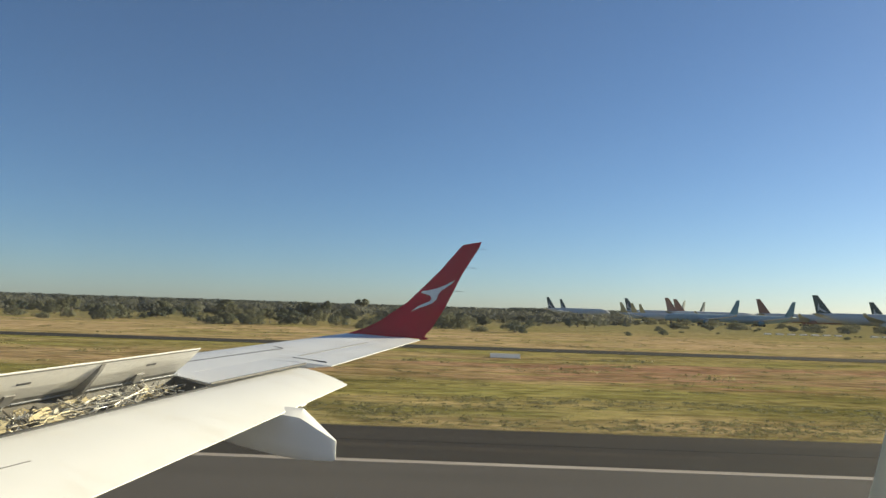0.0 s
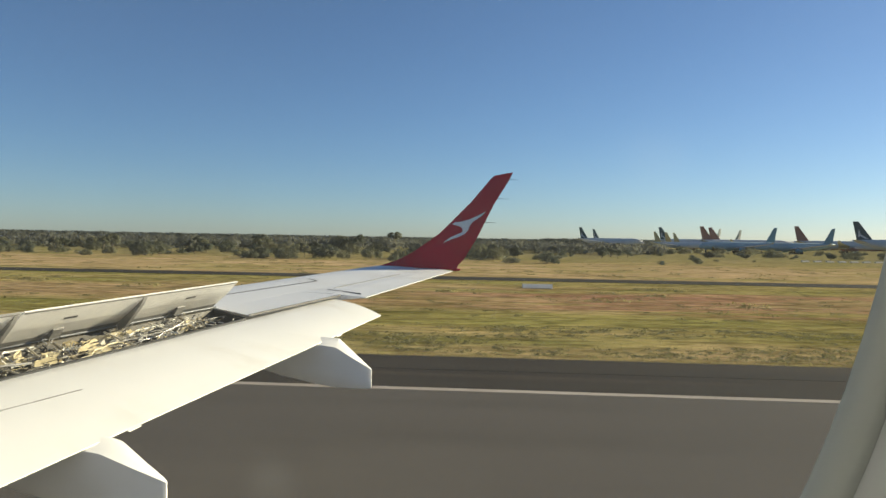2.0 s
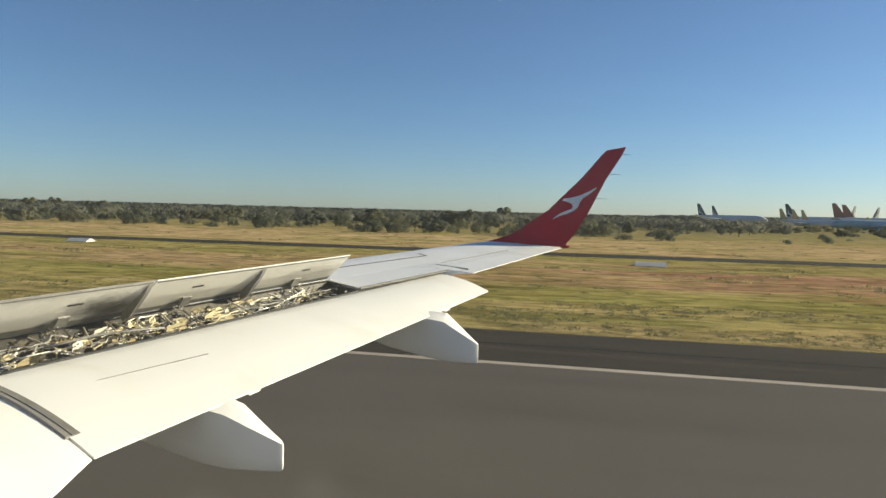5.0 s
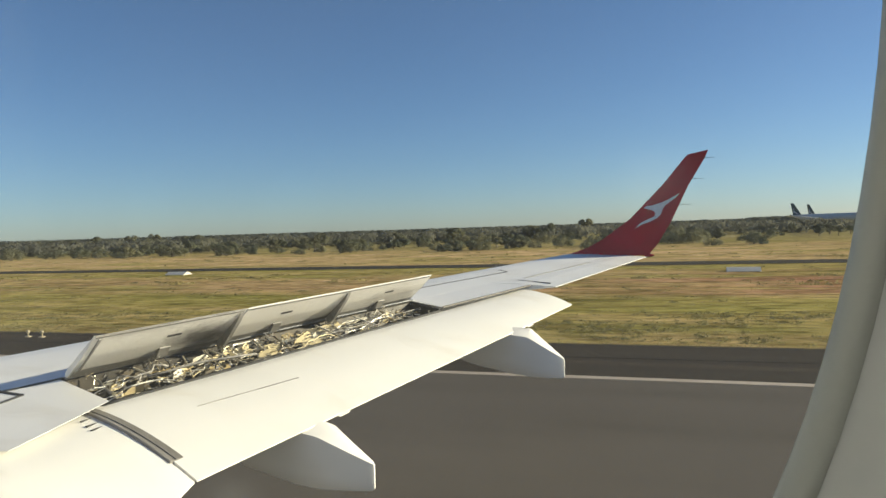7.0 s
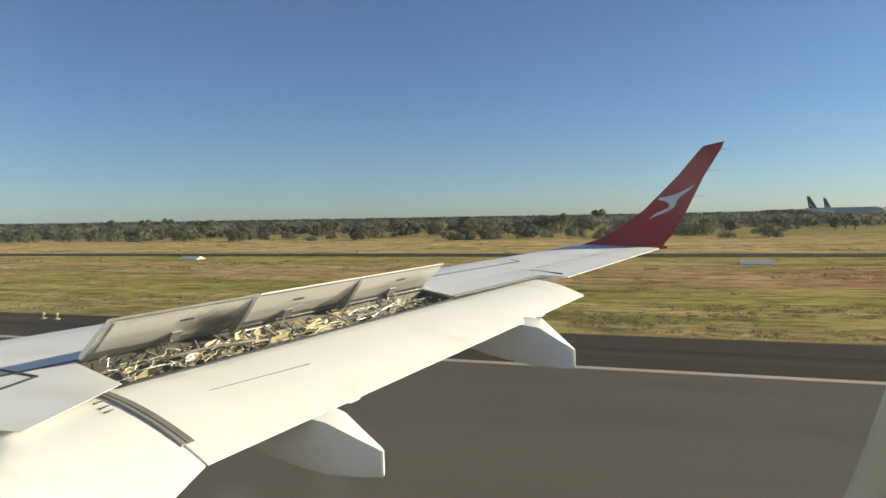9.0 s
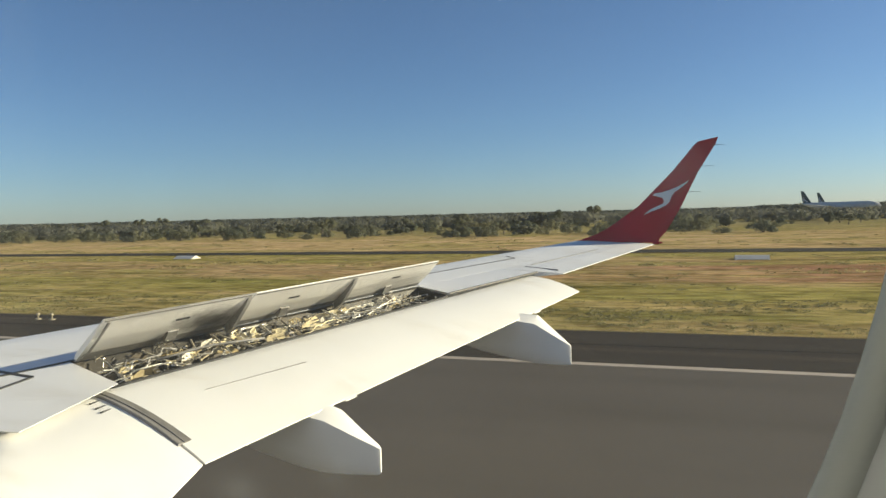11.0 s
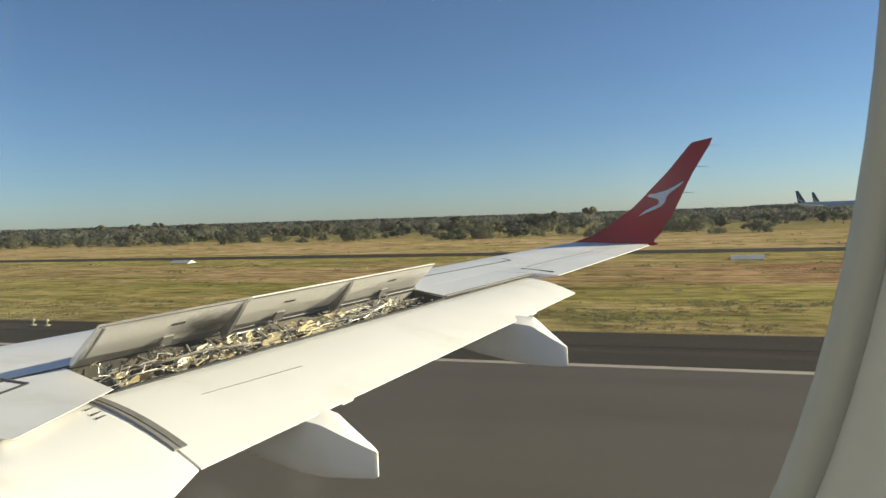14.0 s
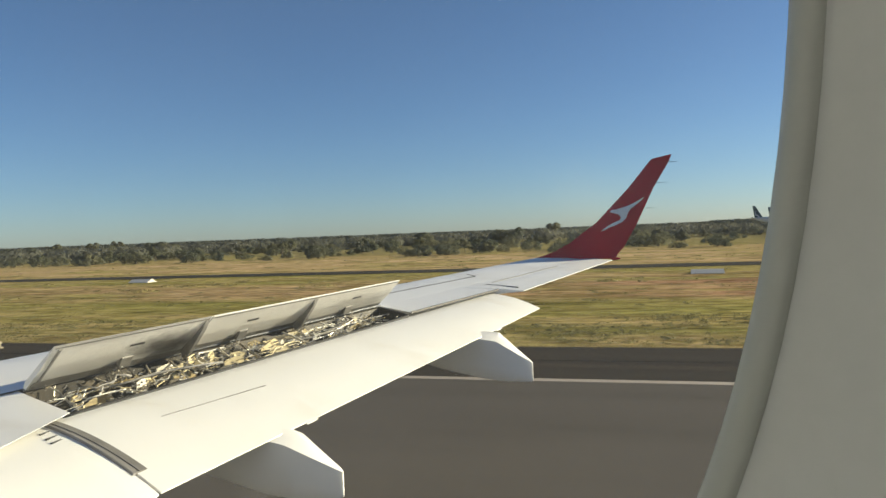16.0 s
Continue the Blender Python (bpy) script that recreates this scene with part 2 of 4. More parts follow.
M_LEAF = leaf_material("grey_green_leaves", (0.121, 0.134, 0.100), (0.144, 0.159, 0.118), (0.166, 0.179, 0.133), 0.55)
M_LEAF_B = leaf_material("olive_leaves", (0.154, 0.162, 0.111), (0.182, 0.187, 0.127), (0.208, 0.207, 0.141), 0.55)
# far leaves greyed and evened in tone, distance haze put into their colour
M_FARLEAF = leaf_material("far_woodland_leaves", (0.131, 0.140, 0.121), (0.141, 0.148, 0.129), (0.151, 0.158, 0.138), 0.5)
# blue-grey of the horizon leaves is painted haze
M_HORIZON = leaf_material("haze_tinted_distant_leaves", (0.098, 0.110, 0.105), (0.104, 0.116, 0.110), (0.110, 0.122, 0.116), 0.5)
M_BLADE = leaf_material("grass_blades", (0.31, 0.27, 0.115), (0.29, 0.26, 0.105), (0.27, 0.26, 0.092), 0.5)
M_STRAW = leaf_material("dry_tussock_blades", (0.29, 0.245, 0.12), (0.32, 0.265, 0.13), (0.27, 0.24, 0.105), 0.5)
M_TUFT = leaf_material("tussock_blades", (0.33, 0.28, 0.135), (0.30, 0.265, 0.12), (0.27, 0.255, 0.10), 0.35)
M_BARK = surface("grey_brown_bark", (0.10, 0.08, 0.06), (0.2, 0.165, 0.13), 3, 20, 0.9, 0, 0.4, 0.02)
M_MARKER = surface("marker_white_paint", (0.66, 0.61, 0.53), (0.76, 0.71, 0.62), 2, 30, 0.9, 0, 0.05, 0.002)
M_LAMP = surface("lamp_housing_pale", (0.30, 0.26, 0.17), (0.42, 0.36, 0.24), 8, 60, 0.5, 0, 0.05, 0.002)


def plain(name, c, rough=0.55, metal=0.0):
    d = tuple(v * 0.88 for v in c)
    return surface(name, d, c, 0.25, 3.0, rough, metal, 0.02, 0.01, wear=(tuple(v * 0.75 for v in c), 0.4))


M_P_WHITE = plain("parked_white_paint", (0.64, 0.63, 0.61), 0.8)
M_P_GREY = plain("parked_grey_paint", (0.30, 0.32, 0.34))
M_P_BELLY = plain("parked_belly_grey", (0.37, 0.365, 0.36), 0.85)
M_P_GREEN = plain("parked_dark_green_paint", (0.045, 0.085, 0.085))
M_P_YELLOW = plain("parked_yellow_paint", (0.66, 0.46, 0.16))
M_P_RED = plain("parked_rust_red_paint", (0.30, 0.125, 0.085))
M_P_BLUE = plain("parked_blue_paint", (0.12, 0.27, 0.34))
M_P_LIGHTBLUE = plain("parked_light_blue_paint", (0.35, 0.47, 0.52), 0.7)
M_TYRE = plain("black_tyre_rubber", (0.03, 0.03, 0.03), 0.85)


# glow for an added fill strip, not a lamp of the cabin
M_CABINFILL = bpy.data.materials.new("cabin_fill_glow")
M_CABINFILL.use_nodes = True
glow_bsdf = M_CABINFILL.node_tree.nodes["Principled BSDF"]
glow_bsdf.inputs["Emission Color"].default_value, glow_bsdf.inputs["Emission Strength"].default_value = (1.0, 0.98, 0.92, 1), 2.4


# ---- mesh helpers ----
def part(name, bm, material, parent=None, label="", smooth=False):
    me = bpy.data.meshes.new(name)
    bmesh.ops.recalc_face_normals(bm, faces=bm.faces)
    bm.to_mesh(me)
    bm.free()
    me.materials.append(material)
    if smooth:
        for p in me.polygons:
            p.use_smooth = True
    ob = new(name, me)
    if parent:
        ob.parent = parent
    if label:
        tagged(ob, label=label)
    return ob


def sharp(ob, angle=35):
    """Smooth shading with creases above the angle, baked into the mesh."""
    me = ob.data
    bm = bmesh.new()
    bm.from_mesh(me)
    for f in bm.faces:
        f.smooth = True
    for e in bm.edges:
        if len(e.link_faces) == 2 and e.calc_face_angle(0) > radians(angle):
            e.smooth = False
    bm.to_mesh(me)
    bm.free()
    return ob


def loft(bm, rings, close=True, caps=True):
    """Skin rings of equal length; close joins each ring's ends, caps fill the first and the last."""
    vs = [[bm.verts.new(p) for p in r] for r in rings]
    n = len(vs[0])
    for a, b in zip(vs, vs[1:]):
        for i in range(n if close else n - 1):
            j = (i + 1) % n
            bm.faces.new((a[i], a[j], b[j], b[i]))
    if caps and close:
        bm.faces.new(vs[0][::-1])
        bm.faces.new(vs[-1])
    return vs


def box(bm, lo, hi):
    x0, y0, z0 = lo
    x1, y1, z1 = hi
    loft(bm, [[(x0, y0, z), (x1, y0, z), (x1, y1, z), (x0, y1, z)] for z in (z0, z1)])


def tube(bm, pts, radii, sides=6):
    pts = [Vector(p) for p in pts]
    rings = []
    for i, p in enumerate(pts):
        d = (pts[min(i + 1, len(pts) - 1)] - pts[max(i - 1, 0)]).normalized()
        u = d.cross(Vector((0, 0, 1)) if abs(d.z) < 0.9 else Vector((1, 0, 0))).normalized()
        v = d.cross(u)
        r = radii[i] if isinstance(radii, (list, tuple)) else radii
        rings.append([p + (u * math.cos(k * math.tau / sides) + v * math.sin(k * math.tau / sides)) * r for k in range(sides)])
    loft(bm, rings)


def slab(bm, poly, thick):
    """A flat polygon (list of 3D points) given thickness downwards along its normal."""
    poly = [Vector(p) for p in poly]
    n = (poly[1] - poly[0]).cross(poly[2] - poly[0]).normalized()
    if n.z < 0:
        n = -n
    loft(bm, [[p - n * thick for p in poly], poly])


def lerp(a, b, s):
    return Vector(a) * (1 - s) + Vector(b) * s


# ---- ground, runway, taxiway ----
def sheet(name, x0, x1, y0, y1, z, material, label, thick=0.05):
    bm = bmesh.new()
    box(bm, (x0, y0, z - thick), (x1, y1, z))
    return tagged(part(name, bm, material), label=label, category=name.split("_")[0], kind="structure")


sheet("ground", -4200, 4200, -4200, 4200, 0.0, M_GROUND, "flat outback ground with straw, green grass and red soil", 0.5)
sheet("runway", -1500, 1500, -24.5, 17.3, 0.020, M_RUNWAY, "worn brown-grey asphalt runway with faint streaks")
sheet("runway_shoulder", -1500, 1500, 17.3, 22.1, 0.016, M_SHOULDER, "dark asphalt shoulder beside the runway edge line")
sheet("taxiway", -1500, 1500, 66.0, 71.5, 0.03, M_TAXI, "narrow dark asphalt taxiway across the grass")
sheet("runway_edge_line", -1500, 1500, 16.96, 17.27, 0.026, M_LINE, "faded cream painted line along the runway edge", 0.008)
sheet("shoulder_joint", -1500, 1500, 19.75, 19.85, 0.021, M_JOINT, "dark tarred joint along the runway shoulder", 0.008)


# ---- the aircraft that carries the camera: wing, flaps, spoilers ----
jet = tagged(new("passenger_jet"), label="white passenger jet with red winglet, flaps and spoilers raised", category="aircraft")


def zw(x, y):
    return EYE - 0.55 + 0.11 * (y - 12.7) - 0.05 * (x + 0.65)


def x_le(y):
    return -2.02 + 0.572 * (y - 12.76)


def x_hinge(y):
    return -5.22 + 0.496 * (y - 4.8)


def on_wing(x, y, up=0.0):
    return Vector((x, y, zw(x, y) + up))


def wing_ring(y):
    a, b = x_le(y), x_hinge(y)
    c = b - a
    th = 0.16 + 0.035 * (12.8 - y)
    pts = [(b, 0.0), (a + 0.75 * c, 0.006), (a + 0.5 * c, 0.010), (a + 0.25 * c, 0.008), (a, 0.0), (a - 0.10, -0.02), (a - 0.20, -0.06), (a - 0.25, -0.12), (a - 0.2, -0.17),
           (a, -0.24 * min(1, th / 0.2)), (a + 0.4 * c, -th - 0.04), (b, -th)]
    return [on_wing(x, y, dz) for x, dz in pts]


bm = bmesh.new()
loft(bm, [wing_ring(y) for y in (0.3, 1.5, 3.0, 4.5, 6.0, 7.5, 9.0, 10.5, 12.0, 12.74)])
wing = sharp(part("wing", bm, M_WHITE, jet, "white painted swept wing"), 30)

bm = bmesh.new()
slab(bm, [on_wing(x_hinge(1.2) + 0.004, 1.2), on_wing(x_hinge(4.79) + 0.004, 4.79), on_wing(-4.38, 4.48), on_wing(-4.31, 3.52), on_wing(-5.0, 3.40), on_wing(-5.3, 1.2)][::-1], 0.004)
part("trailing_panel", bm, M_WHITE, jet, "white fixed panel behind the inboard wing")
bm = bmesh.new()
slab(bm, [on_wing(x_hinge(8.5) + 0.004, 8.5), on_wing(x_hinge(9.86) + 0.004, 9.86), on_wing(-2.11, 9.86), on_wing(-2.87, 8.26)][::-1], 0.008)
part("trailing_panel", bm, M_WHITE, jet, "white fixed panel above the outboard flap")
bm = bmesh.new()
ail = []
for y in (9.87, 11.0, 12.0, 12.78):
    te = -1.77 + 0.36 * (y - 9.84)
    a = x_hinge(y) + 0.004
    ail.append([on_wing(a, y), on_wing((a + te) / 2, y, 0.004), on_wing(te, y, -0.012), on_wing(te, y, -0.022), on_wing((a + te) / 2, y, -0.09), on_wing(a, y, -0.15)])
loft(bm, ail)
part("aileron", bm, M_WHITE, jet, "white aileron at the outboard trailing edge")


def seam(pts, width, name="panel_seam", material=None, up=0.011):
    bm = bmesh.new()
    rings = []
    for i, p in enumerate(pts):
        a, b = Vector(pts[max(i - 1, 0)]), Vector(pts[min(i + 1, len(pts) - 1)])
        d = (b - a).normalized()
        s = Vector((-d.y, d.x)) * width / 2
        p = Vector(p)
        q = [p + s, p - s]
        rings.append([on_wing(v.x, v.y, up + dz) for v, dz in ((q[0], 0), (q[1], 0), (q[1], -0.02), (q[0], -0.02))])
    loft(bm, rings)
    return part(name, bm, material or M_BLACK, jet)


seam([(-3.72, 8.92), (-2.66, 10.73)], 0.032)
seam([(-2.66, 10.73), (-2.82, 10.86)], 0.03)
# dark strip drawn for the shadow line between this panel and the flap
seam([(-2.868, 8.27), (-2.115, 9.85)], 0.020, material=M_SEAL, up=0.004)
seam([(-2.30, 10.3), (-1.55, 11.9)], 0.010, material=M_SEAL, up=0.008)
seam([(-2.36, 10.15), (-1.86, 10.02)], 0.012, up=0.008)
seam([(-5.66, 4.40), (-5.18, 4.38)], 0.03, up=0.008)
seam([(-5.18, 4.385), (-5.21, 3.7)], 0.03, up=0.008)
seam([(x_hinge(4.9), 4.9), (x_hinge(2.0), 2.0)], 0.03, up=0.008)

# outboard and inboard flaps
LIP_IN, LIP_OUT = (-4.55, 4.38), (-2.20, 9.80)
TE_IN, TE_OUT = Vector((-3.24, 4.07, EYE - 1.67)), Vector((-1.51, 9.66, EYE - 1.04))


def flap_point(lip, te, u, dz=0.0):
    p = lerp(lip, te, u)
    p.z = lip.z + (te.z - lip.z) * (0.30 * u + 0.70 * u * u) + dz
    return p


def flap_ring(lip, te):
    top = [flap_point(lip, te, u) for u in (0.0, 0.15, 0.3, 0.45, 0.6, 0.75, 0.9, 1.0)]
    th = (0.07, 0.10, 0.11, 0.10, 0.08, 0.055, 0.03, 0.012)
    low = [p - Vector((0, 0, d)) for p, d in zip(top, th)]
    nose = lip + (lip - te).normalized() * 0.10 - Vector((0, 0, 0.05))
    return top + low[::-1] + [nose]


def lip_at(a, b, s, drop=0.055):
    q = lerp((*a, 0), (*b, 0), s)
    return Vector((q.x, q.y, zw(q.x, q.y) - drop))


bm = bmesh.new()
loft(bm, [flap_ring(lip_at(LIP_IN, LIP_OUT, s), lerp(TE_IN, TE_OUT, s)) for s in [k / 12 for k in range(13)]])
flap = sharp(part("outboard_flap", bm, M_FLAP, jet, "white extended outboard flap, sunlit"), 40)
IN_LIP0, IN_LIP1 = (-4.585, 4.365), (-5.0, 1.0)
IN_TE0, IN_TE1 = Vector((-3.25, 4.055, EYE - 1.675)), Vector((-2.55, 1.0, EYE - 2.05))
bm = bmesh.new()
loft(bm, [flap_ring(lip_at(IN_LIP0, IN_LIP1, s, 0.065) + Vector((min(0.8, max(0, s - 0.22) * 4.0), 0, 0)), lerp(IN_TE0, IN_TE1, s)) for s in [k / 12 for k in range(13)]])
sharp(part("inboard_flap", bm, M_FLAP, jet, "white extended inboard flap, sunlit"), 40)
# small tabs at the trailing edge beside the fairings
for s0, s1 in ((0.236, 0.258), (0.790, 0.812)):
    bm = bmesh.new()
    rings = []
    for s in (s0, s1):
        li, te = lip_at(LIP_IN, LIP_OUT, s), lerp(TE_IN, TE_OUT, s)
        d = (flap_point(li, te, 1.0) - flap_point(li, te, 0.95)).normalized()
        rings.append([te - d * 0.06 + Vector((0, 0, -0.004)), te + d * 0.022 + Vector((0, 0, -0.002)), te + d * 0.022 - Vector((0, 0, 0.012)), te - d * 0.06 - Vector((0, 0, 0.02))])
    loft(bm, rings)
    part("flap_tab", bm, M_FLAP, flap)
# rubber strip that covers the gap between the flaps
bm = bmesh.new()
rings = []
for k in range(13):
    u = 0.0 + 0.82 * k / 12
    c = flap_point(lip_at(LIP_IN, LIP_OUT, -0.006), lerp(TE_IN, TE_OUT, -0.006), u)
    w = 0.045 + 0.02 * u
    rings.append([c + Vector(v) for v in ((0.03, w + 0.045, 0.004), (0.03, w + 0.035, 0.010), (0.0, -w * 0.35 + 0.03, 0.010), (0.0, -w * 0.35 + 0.022, 0.002), (0.0, -w * 0.35 + 0.022, -0.03), (0.03, w + 0.045, -0.03))])
loft(bm, rings)
part("flap_seal", bm, M_SEAL_PALE, flap, "grey rubber strip between the two flaps")
bm = bmesh.new()
rings = []
for k in range(13):
    u = 0.82 * k / 12
    c = flap_point(lip_at(LIP_IN, LIP_OUT, -0.006), lerp(TE_IN, TE_OUT, -0.006), u)
    w = 0.045 + 0.02 * u
    rings.append([c + Vector(v) for v in ((0.034, w + 0.052, 0.002), (0.034, w + 0.048, 0.013), (0.018, w - 0.010, 0.015), (0.018, w - 0.014, 0.004))])
loft(bm, rings)
part("seal_bead", bm, M_SEAL, flap, "darker raised edge of the rubber strip")
bm = bmesh.new()
rings = []
for k in range(13):
    q = k / 12
    s, u = 0.10 + 0.165 * q, 0.418 + 0.06 * q
    li, te = lip_at(LIP_IN, LIP_OUT, s), lerp(TE_IN, TE_OUT, s)
    w = 0.0015 + 0.007 * q * (1 - 0.5 * abs(math.sin(9 * q)))
    p, n = flap_point(li, te, u), flap_point(li, te, u + w)
    rings.append([p + Vector((0, 0, 0.004)), n + Vector((0, 0, 0.004)), n - Vector((0, 0, 0.01)), p - Vector((0, 0, 0.01))])
loft(bm, rings)
part("flap_seam", bm, M_SEAL, flap)
for x, y in ((-4.39, 4.275), (-4.285, 4.25), (-4.205, 4.235)):
    bm = bmesh.new()
    li, te = lip_at(IN_LIP0, IN_LIP1, (4.33 - y) / 3.33, 0.065), lerp(IN_TE0, IN_TE1, (4.33 - y) / 3.33)
    u = (x - li.x) / (te.x - li.x)
    c = flap_point(li, te, u)
    box(bm, (c.x - 0.008, c.y - 0.065, c.z - 0.02), (c.x + 0.008, c.y + 0.065, c.z + 0.003))
    part("flap_slot", bm, M_BLACK, jet)


# flap track fairings
def fairing(y, spine):
    """spine rows: x, ridge height, shoulder height, keel height, width."""
    bm = bmesh.new()
    rings = []
    for x, top, sh, bot, w in spine:
        top, sh, bot, h = EYE + top, EYE + sh, EYE + bot, w / 2
        c = (sh - bot) * 0.22
        sh = top - (top - sh) * 0.75
        right = [(0.12, top), (0.55, top - (top - sh) * 0.5), (0.985, sh), (1.0, sh - 0.06 * (sh - bot)), (1.0, bot + 1.6 * c), (0.94, bot + 0.75 * c), (0.72, bot + 0.2 * c), (0.34, bot)]
        rings.append([(x, y + h * k, z) for k, z in right] + [(x, y - h * k, z) for k, z in right[::-1]])
    loft(bm, rings)
    return sharp(part("flap_track_fairing", bm, M_FAIR, jet, "white canoe-shaped fairing under the flap"), 33)


fairing(8.3, [(-1.40, -1.53, -1.54, -1.745, 0.02), (-1.43, -1.502, -1.512, -1.762, 0.06), (-1.60, -1.352, -1.408, -1.757, 0.21), (-1.79, -1.185, -1.285, -1.742, 0.37), (-2.02, -1.165, -1.25, -1.71, 0.38), (-2.48, -1.17, -1.18, -1.62, 0.31), (-3.1, -1.15, -1.16, -1.42, 0.25), (-3.6, -1.13, -1.15, -1.25, 0.1)])
fairing(5.2, [(-2.42, -1.85, -1.86, -2.055, 0.02), (-2.45, -1.828, -1.838, -2.075, 0.06), (-2.64, -1.692, -1.745, -2.08, 0.19), (-2.85, -1.543, -1.635, -2.072, 0.34), (-3.05, -1.51, -1.60, -2.05, 0.36), (-3.54, -1.50, -1.52, -1.94, 0.32), (-4.2, -1.46, -1.48, -1.72, 0.26), (-4.8, -1.44, -1.46, -1.52, 0.1)])

# spoilers, raised
SP_TI, SP_TO = Vector((-4.44, 4.42, EYE - 0.75)), Vector((-3.01, 8.30, EYE - 0.54))
SP_HI, SP_HO = Vector((-5.10, 4.76, EYE - 1.16)), Vector((-3.39, 8.49, EYE - 0.86))


def sp(s, c, off=0.0):
    """Spoiler face: s along the span, c from the hinge to the raised edge, off towards the camera side."""
    h, t = lerp(SP_HI, SP_HO, s), lerp(SP_TI, SP_TO, s)
    n = (SP_TO - SP_TI).cross(t - h).normalized()
    if n.x < 0:
        n = -n
    return lerp(h, t, c) + n * off


def shaded_spoiler_paint(centre, across, radius):
    """The spoiler paint with the shade beside the hinge bracket painted in, ragged outline."""
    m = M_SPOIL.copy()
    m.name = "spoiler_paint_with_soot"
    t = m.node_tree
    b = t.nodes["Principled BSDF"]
    base_tone = b.inputs["Base Color"].links[0].from_socket
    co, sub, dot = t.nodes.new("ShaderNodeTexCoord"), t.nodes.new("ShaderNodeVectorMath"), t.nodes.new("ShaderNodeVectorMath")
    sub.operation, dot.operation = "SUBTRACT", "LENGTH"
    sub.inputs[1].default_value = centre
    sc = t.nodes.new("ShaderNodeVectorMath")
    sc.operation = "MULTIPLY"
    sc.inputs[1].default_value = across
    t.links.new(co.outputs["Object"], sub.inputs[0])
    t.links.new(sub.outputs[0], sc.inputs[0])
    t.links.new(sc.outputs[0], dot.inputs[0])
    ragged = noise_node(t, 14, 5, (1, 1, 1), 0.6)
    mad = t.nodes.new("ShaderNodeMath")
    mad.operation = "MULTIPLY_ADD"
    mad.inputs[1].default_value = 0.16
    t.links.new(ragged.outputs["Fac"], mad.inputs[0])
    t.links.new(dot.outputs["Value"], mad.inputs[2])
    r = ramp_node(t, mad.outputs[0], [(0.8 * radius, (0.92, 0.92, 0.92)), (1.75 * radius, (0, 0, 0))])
    t.links.new(mixed(t, r.outputs["Color"], base_tone, (0.045, 0.044, 0.043)), b.inputs["Base Color"])
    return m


# bracket shade painted into the inner panel's colour, inboard of the first bracket
M_SPOIL_SHADED = shaded_spoiler_paint(sp(0.275, 0.42), (0.85, 0.5, 0.52), 0.19)
for s0, s1 in ((0.0, 0.347), (0.351, 1.0)):
    bm = bmesh.new()
    rings = []
    for k in range(5):
        s = s0 + (s1 - s0) * k / 4
        rings.append([sp(s, -0.08), sp(s, 0.0), sp(s, 0.5, 0.012), sp(s, 0.97, 0.0), sp(s, 1.0, -0.001), sp(s, 1.0, -0.007), sp(s, 0.5, -0.035), sp(s, 0.0, -0.05), sp(s, -0.08, -0.03)])
    loft(bm, rings)
    panel = part("spoiler", bm, M_SPOIL_SHADED if s0 == 0 else M_SPOIL, jet, "raised grey-white spoiler panel, underside stained, inner one with painted shade")
    bm = bmesh.new()
    loft(bm, [[sp(s, 0.994, 0.002), sp(s, 1.002, 0.0), sp(s, 1.002, -0.008), sp(s, 0.990, -0.012)] for s in (s0 + 0.001, s1 - 0.001)])
    part("edge_strip", bm, M_HINGE if s0 == 0 else M_FAIR, panel, "thin metal edge strip")
    # thin dark line added for the edge strip's shadow on the panel
    bm = bmesh.new()
    loft(bm, [[sp(s, 0.955, 0.001), sp(s, 0.975, 0.001), sp(s, 0.975, 0.006), sp(s, 0.955, 0.006)] for s in (s0 + 0.004, s1 - 0.004)])
    part("edge_shade_line", bm, M_SEAL, panel, "thin dark line below the edge strip, standing in for shade")
    # dark strip laid over the lower underside in place of the shade there
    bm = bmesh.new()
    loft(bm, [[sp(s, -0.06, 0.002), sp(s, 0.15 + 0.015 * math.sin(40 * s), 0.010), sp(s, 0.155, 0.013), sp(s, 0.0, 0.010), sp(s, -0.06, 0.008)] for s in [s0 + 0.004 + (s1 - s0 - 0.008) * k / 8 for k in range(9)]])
    part("hinge_shade_strip", bm, M_HINGE, panel, "dark grey strip along the hinge standing in for shade")
    if s0 == 0:
        bm = bmesh.new()
        loft(bm, [[sp(0.012, c, 0.002), sp(0.017, c, 0.002), sp(0.017, c, 0.014), sp(0.012, c, 0.014)] for c in (0.16, 0.5, 0.93)])
        part("end_seal", bm, M_HINGE, panel)
    for s in ([0.19] if s0 == 0 else [0.49, 0.85]):
        bm = bmesh.new()
        loft(bm, [[sp(s - 0.016, c, 0.004), sp(s + 0.016, c, 0.004), sp(s + 0.016, c, 0.014), sp(s - 0.016, c, 0.014)] for c in (0.63, 0.67)])
        part("latch_slot", bm, M_BLACK, panel)
        bm = bmesh.new()
        loft(bm, [[sp(s - 0.014, c, 0.004), sp(s + 0.014, c, 0.004), sp(s + 0.012, c, d), sp(s - 0.012, c, d)] for c, d in ((0.14, 0.05), (0.32, 0.02))])
        part("actuator_fitting", bm, M_HINGE, panel, "metal actuator fitting")
for s in (0.340, 0.672):
    bm = bmesh.new()
    loft(bm, [[sp(s + d, 0.93, 0.004), sp(s + d, 0.10, 0.004), sp(s + d, 0.04, 0.08), sp(s + d, 0.25, 0.095), sp(s + d, 0.80, 0.035)] for d in (-0.005, 0.005)])
    part("hinge_bracket", bm, M_HINGE, jet, "dark triangular spoiler hinge bracket")


